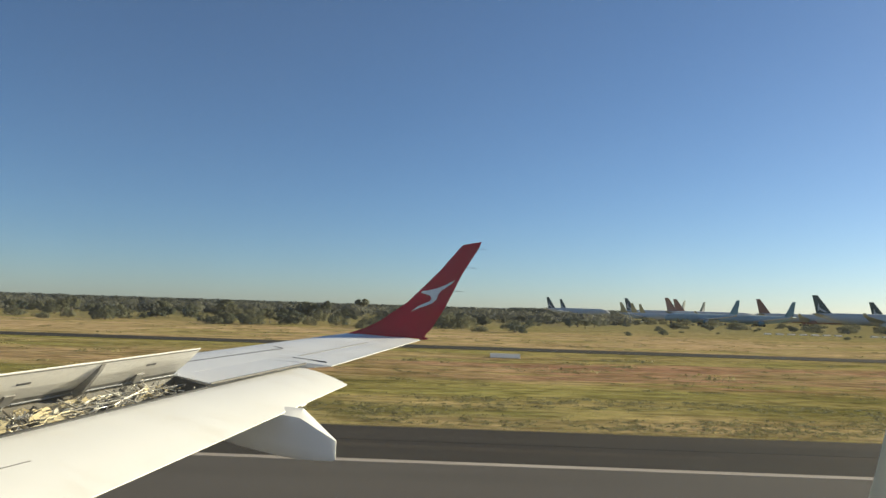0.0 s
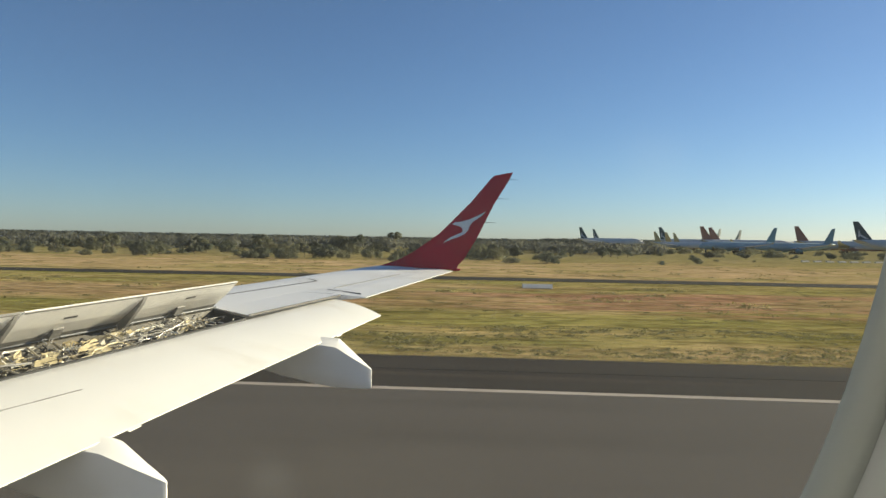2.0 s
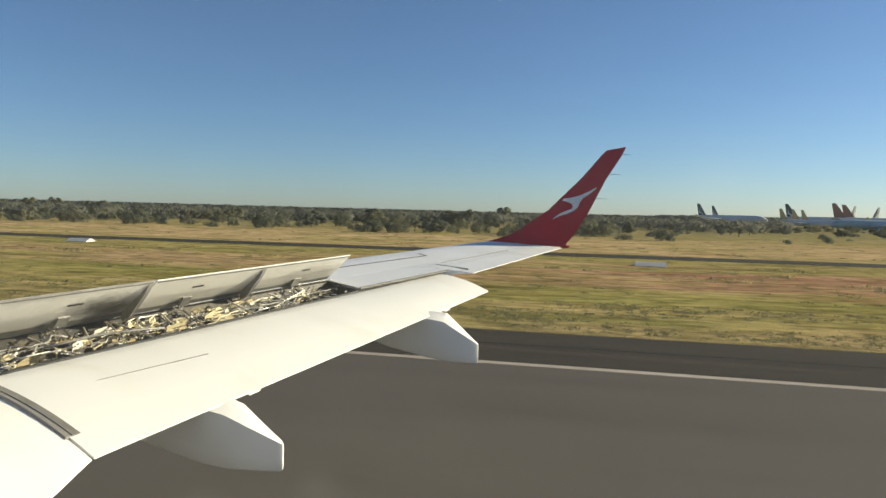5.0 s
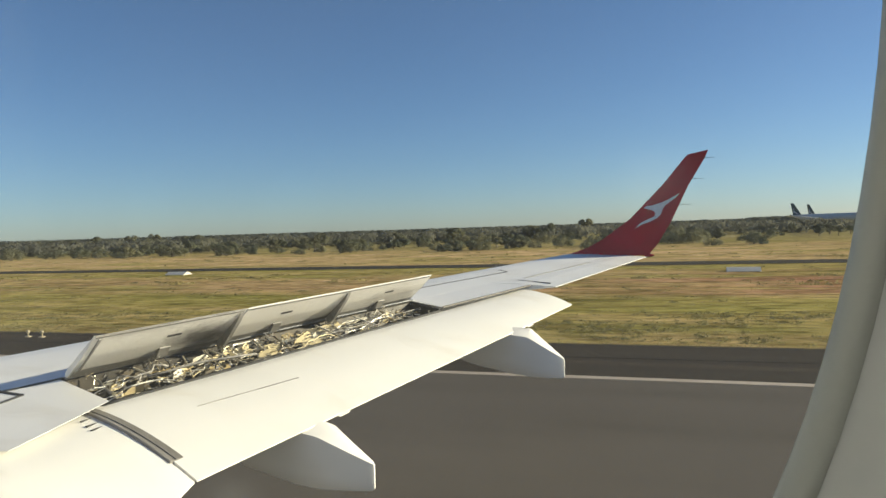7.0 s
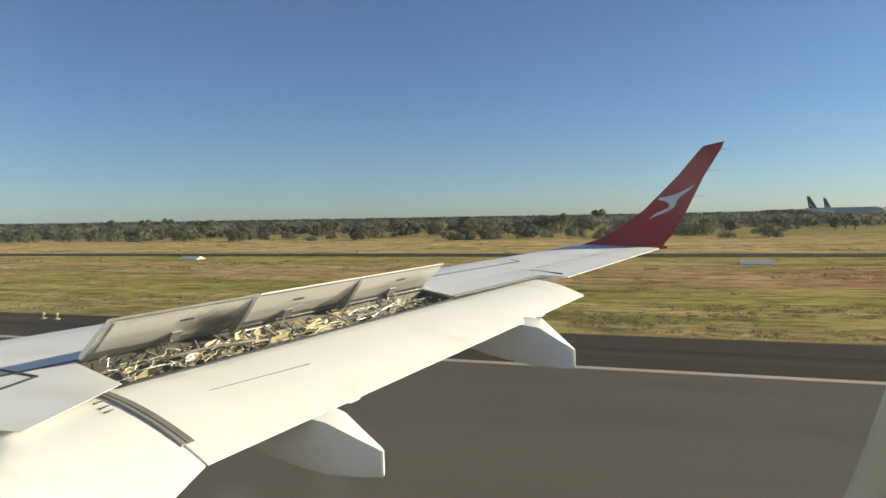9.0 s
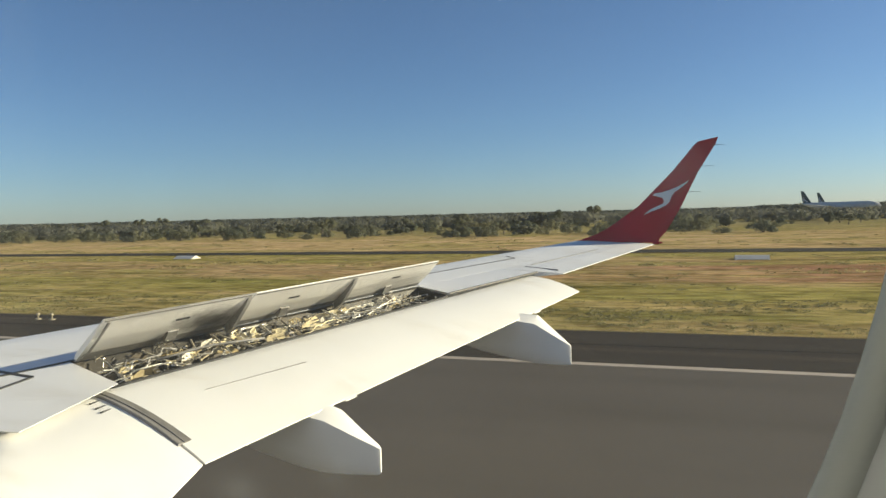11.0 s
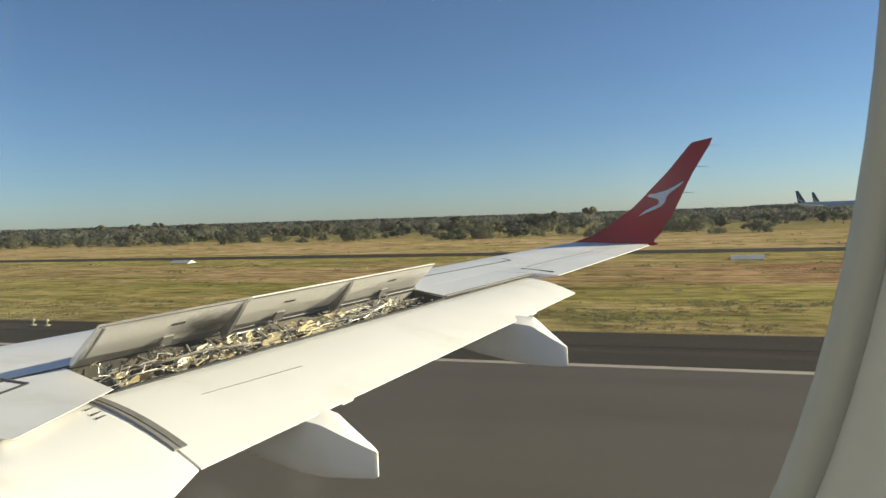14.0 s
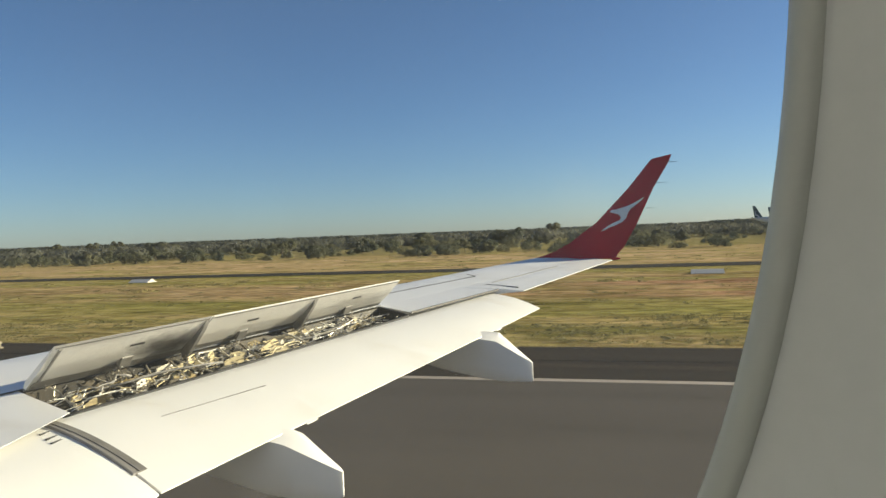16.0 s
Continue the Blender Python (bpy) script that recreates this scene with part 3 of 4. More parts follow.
# spoiler bay with pipes, rods and fittings
def bay(s, v, dz):
    h = lerp((x_hinge(4.8), 4.8, 0), (x_hinge(8.49), 8.49, 0), s)
    q = lerp((-4.46, 4.50, 0), (-2.90, 8.24, 0), s)
    p = lerp(h, q, v)
    return Vector((p.x, p.y, zw(p.x, p.y) - dz))


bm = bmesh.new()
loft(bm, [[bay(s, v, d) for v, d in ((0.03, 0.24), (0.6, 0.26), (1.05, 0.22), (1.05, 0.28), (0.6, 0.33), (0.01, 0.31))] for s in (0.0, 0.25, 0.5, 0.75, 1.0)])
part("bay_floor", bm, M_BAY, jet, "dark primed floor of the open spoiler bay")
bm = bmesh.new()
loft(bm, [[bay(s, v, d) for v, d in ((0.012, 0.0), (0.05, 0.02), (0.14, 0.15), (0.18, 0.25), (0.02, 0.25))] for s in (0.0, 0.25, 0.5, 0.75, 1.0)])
part("rear_spar", bm, M_SPAR, jet, "primed rear spar of the wing, darkened in colour for shade")
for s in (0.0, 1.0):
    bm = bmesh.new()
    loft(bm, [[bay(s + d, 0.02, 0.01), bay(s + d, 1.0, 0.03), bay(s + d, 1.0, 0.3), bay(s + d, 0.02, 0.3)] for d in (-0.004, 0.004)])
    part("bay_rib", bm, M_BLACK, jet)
rnd = random.Random(7)
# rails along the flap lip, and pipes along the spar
# the first, black tube stands in for the shaded gap along the lip
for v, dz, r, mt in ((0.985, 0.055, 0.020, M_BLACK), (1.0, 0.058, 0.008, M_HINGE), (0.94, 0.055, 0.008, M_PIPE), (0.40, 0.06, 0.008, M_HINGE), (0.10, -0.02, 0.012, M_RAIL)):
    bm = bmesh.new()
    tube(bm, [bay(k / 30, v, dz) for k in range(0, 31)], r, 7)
    part("hydraulic_pipe", bm, mt, jet, "long pipe or black shade line through the open bay", smooth=True)
# shorter pipes that jog from bracket to bracket
for k in range(26):
    s0, v, dz = rnd.uniform(0.02, 0.7), rnd.uniform(0.30, 0.93), rnd.uniform(0.0, 0.085)
    long = rnd.uniform(0.06, 0.30)
    pts = []
    for j in range(7):
        pts.append(bay(min(s0 + long * j / 6, 0.93), v, dz))
        if rnd.random() < 0.4:
            v, dz = min(max(v + rnd.uniform(-0.12, 0.12), 0.25), 0.95), min(max(dz + rnd.uniform(-0.03, 0.03), -0.02), 0.09)
    bm = bmesh.new()
    tube(bm, pts, rnd.choice((0.004, 0.006, 0.008, 0.011)), 7)
    part("hydraulic_pipe", bm, rnd.choice((M_PIPE, M_PIPE, M_STEEL, M_BRASS, M_HINGE)), jet, "jogged pipe in the open bay", smooth=True)
# cream webs standing along the bay, most between the actuators
for k in range(44):
    s = rnd.choice((rnd.uniform(0.22, 0.46), rnd.uniform(0.52, 0.72), rnd.uniform(0.03, 0.96)))
    v, base = rnd.uniform(0.22, 0.82), rnd.uniform(0.05, 0.11)
    long, tall, lean = rnd.uniform(0.008, 0.028), rnd.uniform(0.03, 0.085), rnd.uniform(-0.10, 0.10)
    cut = rnd.uniform(0.3, 0.9)
    bm = bmesh.new()
    loft(bm, [[bay(s - long, v + d, base), bay(s + long, v + d + lean, base), bay(s + long * 0.8, v + d + lean, base - tall * cut), bay(s + long * rnd.uniform(-0.1, 0.3), v + d + lean / 2, base - tall), bay(s - long * 0.9, v + d, base - tall * rnd.uniform(0.4, 0.9))] for d in (0.0, 0.012)])
    part("bay_web", bm, rnd.choice((M_BRASS, M_BRASS, M_BRASS, M_PIPE)), jet)


def rod(p, d, r, material, name="push_rod"):
    bm = bmesh.new()
    tube(bm, [p - d, p - d * 0.78, p - d * 0.72, p + d * 0.72, p + d * 0.78, p + d], [r * 1.7, r * 1.7, r, r, r * 1.7, r * 1.7], 5)
    part(name, bm, material, jet)


SPAN = (bay(0.9, 0.5, 0.1) - bay(0.1, 0.5, 0.1)).normalized()
CHORD = Vector((SPAN.y, -SPAN.x, 0)).normalized()
for k in range(270):                      # links that mostly follow the span
    s, v = rnd.uniform(0.02, 0.94), rnd.uniform(0.28, 0.96)
    p = bay(s, v, rnd.uniform(0.01, 0.08))
    a = rnd.gauss(0, 0.45) if rnd.random() < 0.75 else rnd.uniform(0, math.pi)
    d = (SPAN * math.cos(a) + CHORD * math.sin(a) + Vector((0, 0, rnd.uniform(-0.3, 0.3)))).normalized() * rnd.uniform(0.015, 0.06)
    rod(p, d, rnd.uniform(0.002, 0.0055), rnd.choice((M_STEEL, M_PIPE, M_BRASS, M_PIPE, M_BRASS, M_BLACK, M_HINGE)))
for c in (0.05, 0.19, 0.34, 0.49, 0.67, 0.85):   # tangles of small steel parts round the actuators
    for k in range(38 if c in (0.19, 0.49, 0.85) else 20):
        s, v = min(max(c + rnd.gauss(0, 0.018), 0.012), 0.98), rnd.uniform(0.08, 0.75)
        p = bay(s, v, rnd.uniform(-0.07, 0.05) + 0.06 * v)
        d = Vector((rnd.uniform(-1, 1), rnd.uniform(-1, 1), rnd.uniform(-0.9, 0.9))).normalized() * rnd.uniform(0.015, 0.05)
        rod(p, d, rnd.uniform(0.0025, 0.006), rnd.choice((M_STEEL, M_STEEL, M_STEEL, M_PIPE, M_BLACK, M_HINGE)), "actuator_link")
for k in range(110):
    s, v = rnd.uniform(0.02, 0.97), rnd.uniform(0.2, 0.98)
    p = bay(s, v, rnd.uniform(0.03, 0.10))
    w = Vector((rnd.uniform(0.004, 0.014), rnd.uniform(0.006, 0.028), rnd.uniform(0.004, 0.014)))
    bm = bmesh.new()
    box(bm, p - w, p + w)
    bmesh.ops.bevel(bm, geom=bm.edges[:], offset=0.003, segments=1, affect="EDGES")
    bmesh.ops.rotate(bm, cent=p, matrix=Matrix.Rotation(rnd.uniform(-0.8, 0.8), 3, rnd.choice("XYZ")), verts=bm.verts)
    part("bay_fitting", bm, rnd.choice((M_BRASS, M_PIPE, M_BLACK, M_STEEL, M_BLACK, M_BLACK)), jet)
for s, t in ((0.30, -0.02), (0.31, 0.03), (0.62, 0.012), (0.245, -0.04), (0.13, 0.03), (0.43, -0.02), (0.75, 0.02)):   # bold diagonal stays
    bm = bmesh.new()
    tube(bm, [bay(s, 0.25, -0.01), bay(s + t, 0.9, 0.06)], 0.009, 7)
    part("bay_strut", bm, M_PIPE, jet)
for s in (0.05, 0.19, 0.49, 0.85):
    bm = bmesh.new()
    tube(bm, [bay(s, 0.95, 0.12), bay(s, 0.6, 0.07), bay(s, 0.58, 0.07), bay(s, 0.25, 0.0)], [0.020, 0.020, 0.010, 0.010], 10)
    part("spoiler_actuator", bm, M_STEEL, jet, "steel spoiler actuator cylinder", smooth=False)

# winglet
WL = [((-2.03, 12.72, -0.485), (-0.66, 12.84, -0.535), 0.07), ((-1.70, 12.82, -0.37), (-0.62, 12.90, -0.45), 0.075), ((-1.46, 12.9, -0.24), (-0.52, 12.95, -0.34), 0.075),
      ((-0.98, 13.0, 0.11), (-0.29, 13.02, 0.05), 0.065), ((-0.41, 13.08, 0.70), (0.0, 13.10, 0.66), 0.05), ((-0.06, 13.14, 1.13), (0.29, 13.15, 1.14), 0.04), ((0.0, 13.15, 1.19), (0.335, 13.16, 1.255), 0.03)]


def wl_ring(le, te, th):
    le, te = Vector(le), Vector(te)
    out = []
    for u, k in ((0, 0), (0.08, 0.55), (0.25, 0.95), (0.5, 0.9), (0.75, 0.5), (1, 0.06)):
        out.append(lerp(le, te, u) + Vector((0, -th * 0.5 * k, EYE)))
    for u, k in ((1, 0.06), (0.75, 0.5), (0.5, 0.9), (0.25, 0.95), (0.08, 0.55)):
        out.append(lerp(le, te, u) + Vector((0, th * 0.5 * k, EYE)))
    return out


bm = bmesh.new()
loft(bm, [wl_ring(*w) for w in WL])
winglet = sharp(part("winglet", bm, M_RED, jet, "dark red upswept winglet with a pale emblem"), 40)


def emblem(outline, name):
    bm = bmesh.new()

    def lift(x, z):
        y = 12.90 + (z + 0.24) * 0.22 if z < 0.11 else 13.0 + (z - 0.11) * 0.136
        return Vector((x, y - 0.046, EYE + z))
    vs = [bm.verts.new(lift(x, z)) for x, z in outline]
    f = bm.faces.new(vs)
    bmesh.ops.triangulate(bm, faces=[f])
    ext = bmesh.ops.extrude_face_region(bm, geom=bm.faces[:])
    for v in ext["geom"]:
        if isinstance(v, bmesh.types.BMVert):
            v.co.y += 0.012
    part(name, bm, M_EMBLEM, winglet, "pale swoosh emblem")


emblem([(-0.745, 0.285), (-0.70, 0.325), (-0.64, 0.325), (-0.60, 0.335), (-0.45, 0.375), (-0.30, 0.44), (-0.14, 0.53), (-0.20, 0.462), (-0.285, 0.395), (-0.375, 0.335), (-0.43, 0.26),
        (-0.46, 0.17), (-0.52, 0.112), (-0.62, 0.06), (-0.76, 0.01), (-0.90, -0.055), (-0.78, 0.045), (-0.66, 0.10), (-0.57, 0.14), (-0.55, 0.19), (-0.58, 0.235), (-0.66, 0.265)], "emblem")
bm = bmesh.new()
tube(bm, [(-0.74, 12.84, EYE - 0.535), (-0.66, 12.84, EYE - 0.53), (-0.58, 12.84, EYE - 0.53)], [0.02, 0.03, 0.012], 8)
part("tip_light", bm, M_RED, winglet, "small red fairing at the wing tip")
for x, z in ((0.24, 1.12), (0.06, 0.77), (-0.155, 0.335)):
    bm = bmesh.new()
    tube(bm, [(x, 13.12, EYE + z), (x + 0.20, 13.12, EYE + z - 0.005)], [0.005, 0.0025], 5)
    part("discharge_wick", bm, M_SEAL, winglet)

# main wheels under the wing root
bm = bmesh.new()
tube(bm, [(-3.6, 1.7, 0.5), (-3.6, 1.65, 1.4)], 0.09, 10)
part("landing_gear_leg", bm, M_STEEL, jet)
for y in (1.45, 1.95):
    bm = bmesh.new()
    tube(bm, [(-3.6, y - 0.15, 0.46), (-3.6, y - 0.12, 0.46), (-3.6, y + 0.12, 0.46), (-3.6, y + 0.15, 0.46)], [0.36, 0.44, 0.44, 0.36], 20)
    part("wheel", bm, M_TYRE, jet, "black tyre")

# ---- cabin wall with its windows ----
WX, WZ, HW, HH = -0.0948, EYE + 0.0843, 0.15, 0.2271   # our window: centre and half sizes


def outline(grow, y, n=128):
    pts = []
    for k in range(n):
        a = math.tau * k / n
        c, s = math.cos(a), math.sin(a)
        e = 2 / 2.39
        pts.append((math.copysign(abs(c) ** e, c) * (HW + grow), y, math.copysign(abs(s) ** e, s) * (HH + grow)))
    return pts


def square(y, hx, z0, z1, n=128):
    pts = []
    for k in range(n):
        a = math.tau * k / n
        c, s = math.cos(a), math.sin(a)
        m = max(abs(c), abs(s))
        x, z = c / m, s / m
        pts.append((x * hx, y, z * (z1 if z > 0 else -z0)))
    return pts


PITCH = 0.84


def window_unit():
    hold = tagged(new("window_1"), label="cabin window with grey bead and moulded cream surround", category="window", kind="structure")
    bm = bmesh.new()
    loft(bm, [outline(g, y) for g, y in ((0.013, 0.153), (0.0068, 0.1505), (0.0032, 0.1465), (0.0004, 0.141), (0.0010, 0.1365), (0.0030, 0.1340), (0.0048, 0.1338), (0.0062, 0.1352), (0.0062, 0.150), (0.013, 0.153))], caps=False)
    part("window_bead", bm, M_BEAD, hold, "grey rounded window bead", smooth=True)
    bm = bmesh.new()
    loft(bm, [outline(g, y) for g, y in ((0.0050, 0.143), (0.0051, 0.1345), (0.0088, 0.1328), (0.025, 0.1215), (0.037, 0.1065), (0.045, 0.09), (0.05, 0.0775))] + [square(0.075, PITCH / 2, -0.55, 0.55), square(0.095, PITCH / 2, -0.55, 0.55), outline(0.06, 0.143), outline(0.0060, 0.143)], caps=False)
    sharp(part("window_surround", bm, M_TRIM, hold, "cream moulded plastic surround"), 40)
    bm = bmesh.new()
    loft(bm, [square(0.158, PITCH / 2, -0.55, 0.55), outline(0.025, 0.158), outline(0.03, 0.178), square(0.178, PITCH / 2, -0.55, 0.55)], caps=False)
    part("outer_skin", bm, M_WHITE, hold, "white fuselage skin round the window")
    bm = bmesh.new()
    loft(bm, [outline(0.0275, 0.1740), outline(0.0275, 0.1765)])
    pane = part("pane", bm, M_PANE, hold, "clear acrylic window pane")
    pane.visible_shadow = False
    return hold


M_PANE = bpy.data.materials.new("window_pane")
M_PANE.use_nodes = True
pt = M_PANE.node_tree
clear, gloss, mixn = pt.nodes.new("ShaderNodeBsdfTransparent"), pt.nodes.new("ShaderNodeBsdfGlossy"), pt.nodes.new("ShaderNodeMixShader")
clear.inputs["Color"].default_value = (0.985, 0.99, 0.985, 1)
gloss.inputs["Roughness"].default_value = 0.03
mixn.inputs[0].default_value = 0.007
film, mix2 = pt.nodes.new("ShaderNodeBsdfTranslucent"), pt.nodes.new("ShaderNodeMixShader")
film.inputs["Color"].default_value = (0.70, 0.76, 0.82, 1)
smear = noise_node(pt, 9.0, 4, (1, 1, 1.6))
amount = ramp_node(pt, smear.outputs["Fac"], [(0.35, (0.010, 0.010, 0.010)), (0.8, (0.016, 0.016, 0.016))])
pt.links.new(clear.outputs[0], mix2.inputs[1])
pt.links.new(film.outputs[0], mix2.inputs[2])
haze = amount.outputs["Color"]
pco = pt.nodes.new("ShaderNodeTexCoord")
for sx, sz, stretch, size, much in ((0.107, -0.074, 1.0, 0.0090, 0.013), (-0.0175, -0.1638, 0.62, 0.0050, 0.026), (0.014, -0.155, 1.0, 0.0060, 0.012)):   # finger smears, offset from the window's centre
    psub, pscale, plen = [pt.nodes.new("ShaderNodeVectorMath") for _ in range(3)]
    psub.operation, pscale.operation, plen.operation = "SUBTRACT", "MULTIPLY", "LENGTH"
    psub.inputs[1].default_value, pscale.inputs[1].default_value = (sx, 0.1740, sz), (stretch, 0.0, 1.0)
    pt.links.new(pco.outputs["Object"], psub.inputs[0])
    pt.links.new(psub.outputs[0], pscale.inputs[0])
    pt.links.new(pscale.outputs[0], plen.inputs[0])
    spot = ramp_node(pt, plen.outputs["Value"], [(0.0, (much,) * 3), (0.5 * size, (0.8 * much,) * 3), (size, (0, 0, 0))])
    haze = mixed(pt, 1.0, haze, spot.outputs["Color"], "ADD")
pt.links.new(haze, mix2.inputs[0])
pt.links.new(mix2.outputs[0], mixn.inputs[1])
pt.links.new(gloss.outputs[0], mixn.inputs[2])
pt.links.new(mixn.outputs[0], pt.nodes["Material Output"].inputs["Surface"])

first = window_unit()
first.matrix_basis = pose(WX, 0, WZ)
for k in [k for k in range(-11, 5) if k]:
    copy_thing(first, pose(WX + k * PITCH, 0, WZ))
for k in range(-11, 5):
    copy_thing(first, pose(WX + k * PITCH, -2.5, WZ, 0, 0, 180))
CX0, CX1 = WX - 11.5 * PITCH, WX + 4.5 * PITCH
z_lo, z_hi = WZ - 0.55, WZ + 0.55
for y0, y1 in ((0.075, 0.178), (-2.678, -2.575)):
    bm = bmesh.new()
    box(bm, (CX0, y0, 2.45), (CX1, y1, z_lo))
    tagged(part("cabin_wall", bm, M_CABIN), label="cream lower cabin side wall", category="wall", kind="structure")
bm = bmesh.new()
prof = [(-1.25 + 1.428 * math.cos(a), z_hi + 0.75 * math.sin(a)) for a in [math.pi * k / 16 for k in range(17)]] + [(-1.25 + 1.325 * math.cos(a), z_hi + 0.66 * math.sin(a)) for a in [math.pi * k / 16 for k in range(16, -1, -1)]]
loft(bm, [[(x, y, z) for y, z in prof] for x in (CX0, CX1)])
tagged(part("cabin_ceiling", bm, M_CABIN), label="white arched cabin ceiling", category="ceiling", kind="structure")
bm = bmesh.new()
box(bm, (CX0, -2.678, 2.40), (CX1, 0.178, 2.45))
tagged(part("cabin_floor", bm, M_CARPET), label="dark blue-grey carpeted cabin floor", category="floor", kind="structure")
bm = bmesh.new()
prof = [(-1.25 + 1.428 * math.cos(a), 2.40 + 1.05 * math.sin(a)) for a in [math.pi + math.pi * k / 16 for k in range(17)]]
loft(bm, [[(x, y, z) for y, z in prof] for x in (CX0, CX1)])
part("fuselage_belly", bm, M_WHITE, jet, "white lower fuselage")
for x in (CX0 - 0.05, CX1):
    bm = bmesh.new()
    ends = [(-1.25 + 1.428 * math.cos(a), z_hi + 0.75 * math.sin(a)) for a in [math.pi * k / 16 for k in range(17)]] + [(-2.678, 2.40), (0.178, 2.40)]
    loft(bm, [[(xx, y, z) for y, z in ends] for xx in (x, x + 0.05)])
    tagged(part("cabin_bulkhead", bm, M_CABIN), label="cream cabin partition", category="wall", kind="structure")


# unseen glowing strip added under the ceiling to brighten the window surround
bm = bmesh.new()
box(bm, (CX0 + 0.3, -1.45, z_hi + 0.60), (CX1 - 0.3, -1.05, z_hi + 0.63))
strip = tagged(part("cabin_fill_strip", bm, M_CABINFILL), label="unseen glowing strip added to brighten the window surround", category="light", kind="structure")

# ---- parked airliners ----
def airliner(length, fin_top, radius, body, fin, engine, label, belly=None, emblem_mat=None):
    """Nose towards +x, centre at the origin, wheels on z = 0."""
    hold = tagged(new("airliner"), label=label, category="aircraft", group="parked airliners")
    L, r = length, radius
    ax = r * 1.75                                    # height of the fuselage axis
    half = L / 2

    def ring(x, rad, dz):
        return [(x, rad * math.cos(a), ax + dz + rad * math.sin(a)) for a in [math.tau * k / 16 for k in range(16)]]
    st = [(-half, 0.12, 0.75), (-half + 0.05 * L, 0.36, 0.55), (-half + 0.13 * L, 0.66, 0.30), (-half + 0.22 * L, 0.90, 0.10), (-half + 0.32 * L, 1, 0), (half - 0.14 * L, 1, 0), (half - 0.09 * L, 0.94, -0.03),
          (half - 0.055 * L, 0.80, -0.10), (half - 0.03 * L, 0.62, -0.17), (half - 0.012 * L, 0.38, -0.24), (half, 0.08, -0.30)]
    bm = bmesh.new()
    loft(bm, [ring(x, k * r, d * r) for x, k, d in st])
    fus = part("fuselage", bm, body, hold, smooth=True)
    bm = bmesh.new()
    loft(bm, [[(x, 0.5 * r * c, ax - 0.86 * r - 0.2 * r * s) for c, s in ((-1, 0), (-0.5, 1), (0.5, 1), (1, 0), (0, -0.6))] for x in (-half + 0.36 * L, half - 0.15 * L)])
    part("belly", bm, belly or M_P_BELLY, hold)
    bm = bmesh.new()
    loft(bm, [[(half - 0.045 * L, 0.55 * r * s, ax + 0.42 * r), (half - 0.030 * L, 0.40 * r * s, ax + 0.28 * r), (half - 0.030 * L, 0.40 * r * s, ax + 0.16 * r), (half - 0.047 * L, 0.62 * r * s, ax + 0.24 * r)] for s in (-1.06, 1.06)])
    part("cockpit_window", bm, M_BLACK, fus, "dark cockpit window")
    span = 0.47 * L
    for side in (1, -1):
        bm = bmesh.new()
        rings = []
        for k, (y, dz) in enumerate(((0.6 * r, -0.55 * r), (span * 0.35, -0.25 * r), (span * 0.97, 0.55 * r), (span * 1.03, 1.0 * r))):
            le = 0.09 * L - 0.56 * (y - 0.6 * r)
            ch = (0.165 * L, 0.115 * L, 0.035 * L, 0.018 * L)[k]
            th = ch * 0.11
            rings.append([(le, side * y, ax + dz), (le - 0.3 * ch, side * y, ax + dz + th * 0.7), (le - ch, side * y, ax + dz), (le - 0.3 * ch, side * y, ax + dz - th * 0.5)])
        loft(bm, rings)
        part("wing", bm, M_P_WHITE, hold)
        y = span * 0.33
        x0 = 0.09 * L - 0.56 * (y - 0.6 * r) + 0.045 * L
        er = 0.48 * r
        bm = bmesh.new()
        zc = ax - 0.95 * r
        loft(bm, [[(x0 - dx * L, side * y + er * k * math.cos(a), zc + er * k * math.sin(a)) for a in [math.tau * j / 14 for j in range(14)]] for dx, k in ((0, 0.86), (0.006, 1), (0.03, 1.02), (0.055, 0.86), (0.075, 0.5), (0.085, 0.2))])
        eng = part("engine", bm, engine, hold, smooth=True)
        bm = bmesh.new()
        box(bm, (x0 - 0.07 * L, side * y - 0.12 * r, zc + 0.3 * er), (x0 - 0.015 * L, side * y + 0.12 * r, ax - 0.2 * r))
        part("pylon", bm, M_P_GREY, eng)
        bm = bmesh.new()
        loft(bm, [[(-half + a * L, side * yy, ax + 0.35 * r + dz), (-half + (a + b) / 2 * L, side * yy, ax + 0.35 * r + dz + 0.1 * r * (1 - yy / (0.16 * L))), (-half + b * L, side * yy, ax + 0.35 * r + dz), (-half + (a + b) / 2 * L, side * yy, ax + 0.32 * r + dz)] for a, b, yy, dz in ((0.13, 0.035, 0.3 * r, 0), (0.022, -0.012, 0.155 * L, 0.5 * r))])
        part("tailplane", bm, M_P_WHITE, hold)
        bm = bmesh.new()
        tube(bm, [(-0.02 * L, side * 0.085 * L, 1.0), (-0.02 * L, side * 0.08 * L, ax - 0.3 * r)], 0.25, 8)
        leg = part("main_gear", bm, M_P_GREY, hold)
        for dx in (-0.9, 0.9):
            bm = bmesh.new()
            tube(bm, [(-0.02 * L + dx, side * 0.085 * L - 0.7, 0.62), (-0.02 * L + dx, side * 0.085 * L + 0.7, 0.62)], 0.62, 14)
            part("wheel", bm, M_TYRE, leg)
    bm = bmesh.new()
    tube(bm, [(half - 0.09 * L, 0, 0.7), (half - 0.095 * L, 0, ax - 0.5 * r)], 0.2, 8)
    leg = part("nose_gear", bm, M_P_GREY, hold)
    bm = bmesh.new()
    tube(bm, [(half - 0.09 * L, -0.4, 0.5), (half - 0.09 * L, 0.4, 0.5)], 0.5, 14)
    part("wheel", bm, M_TYRE, leg)
    # fin
    base, top = ax + 0.75 * r, fin_top

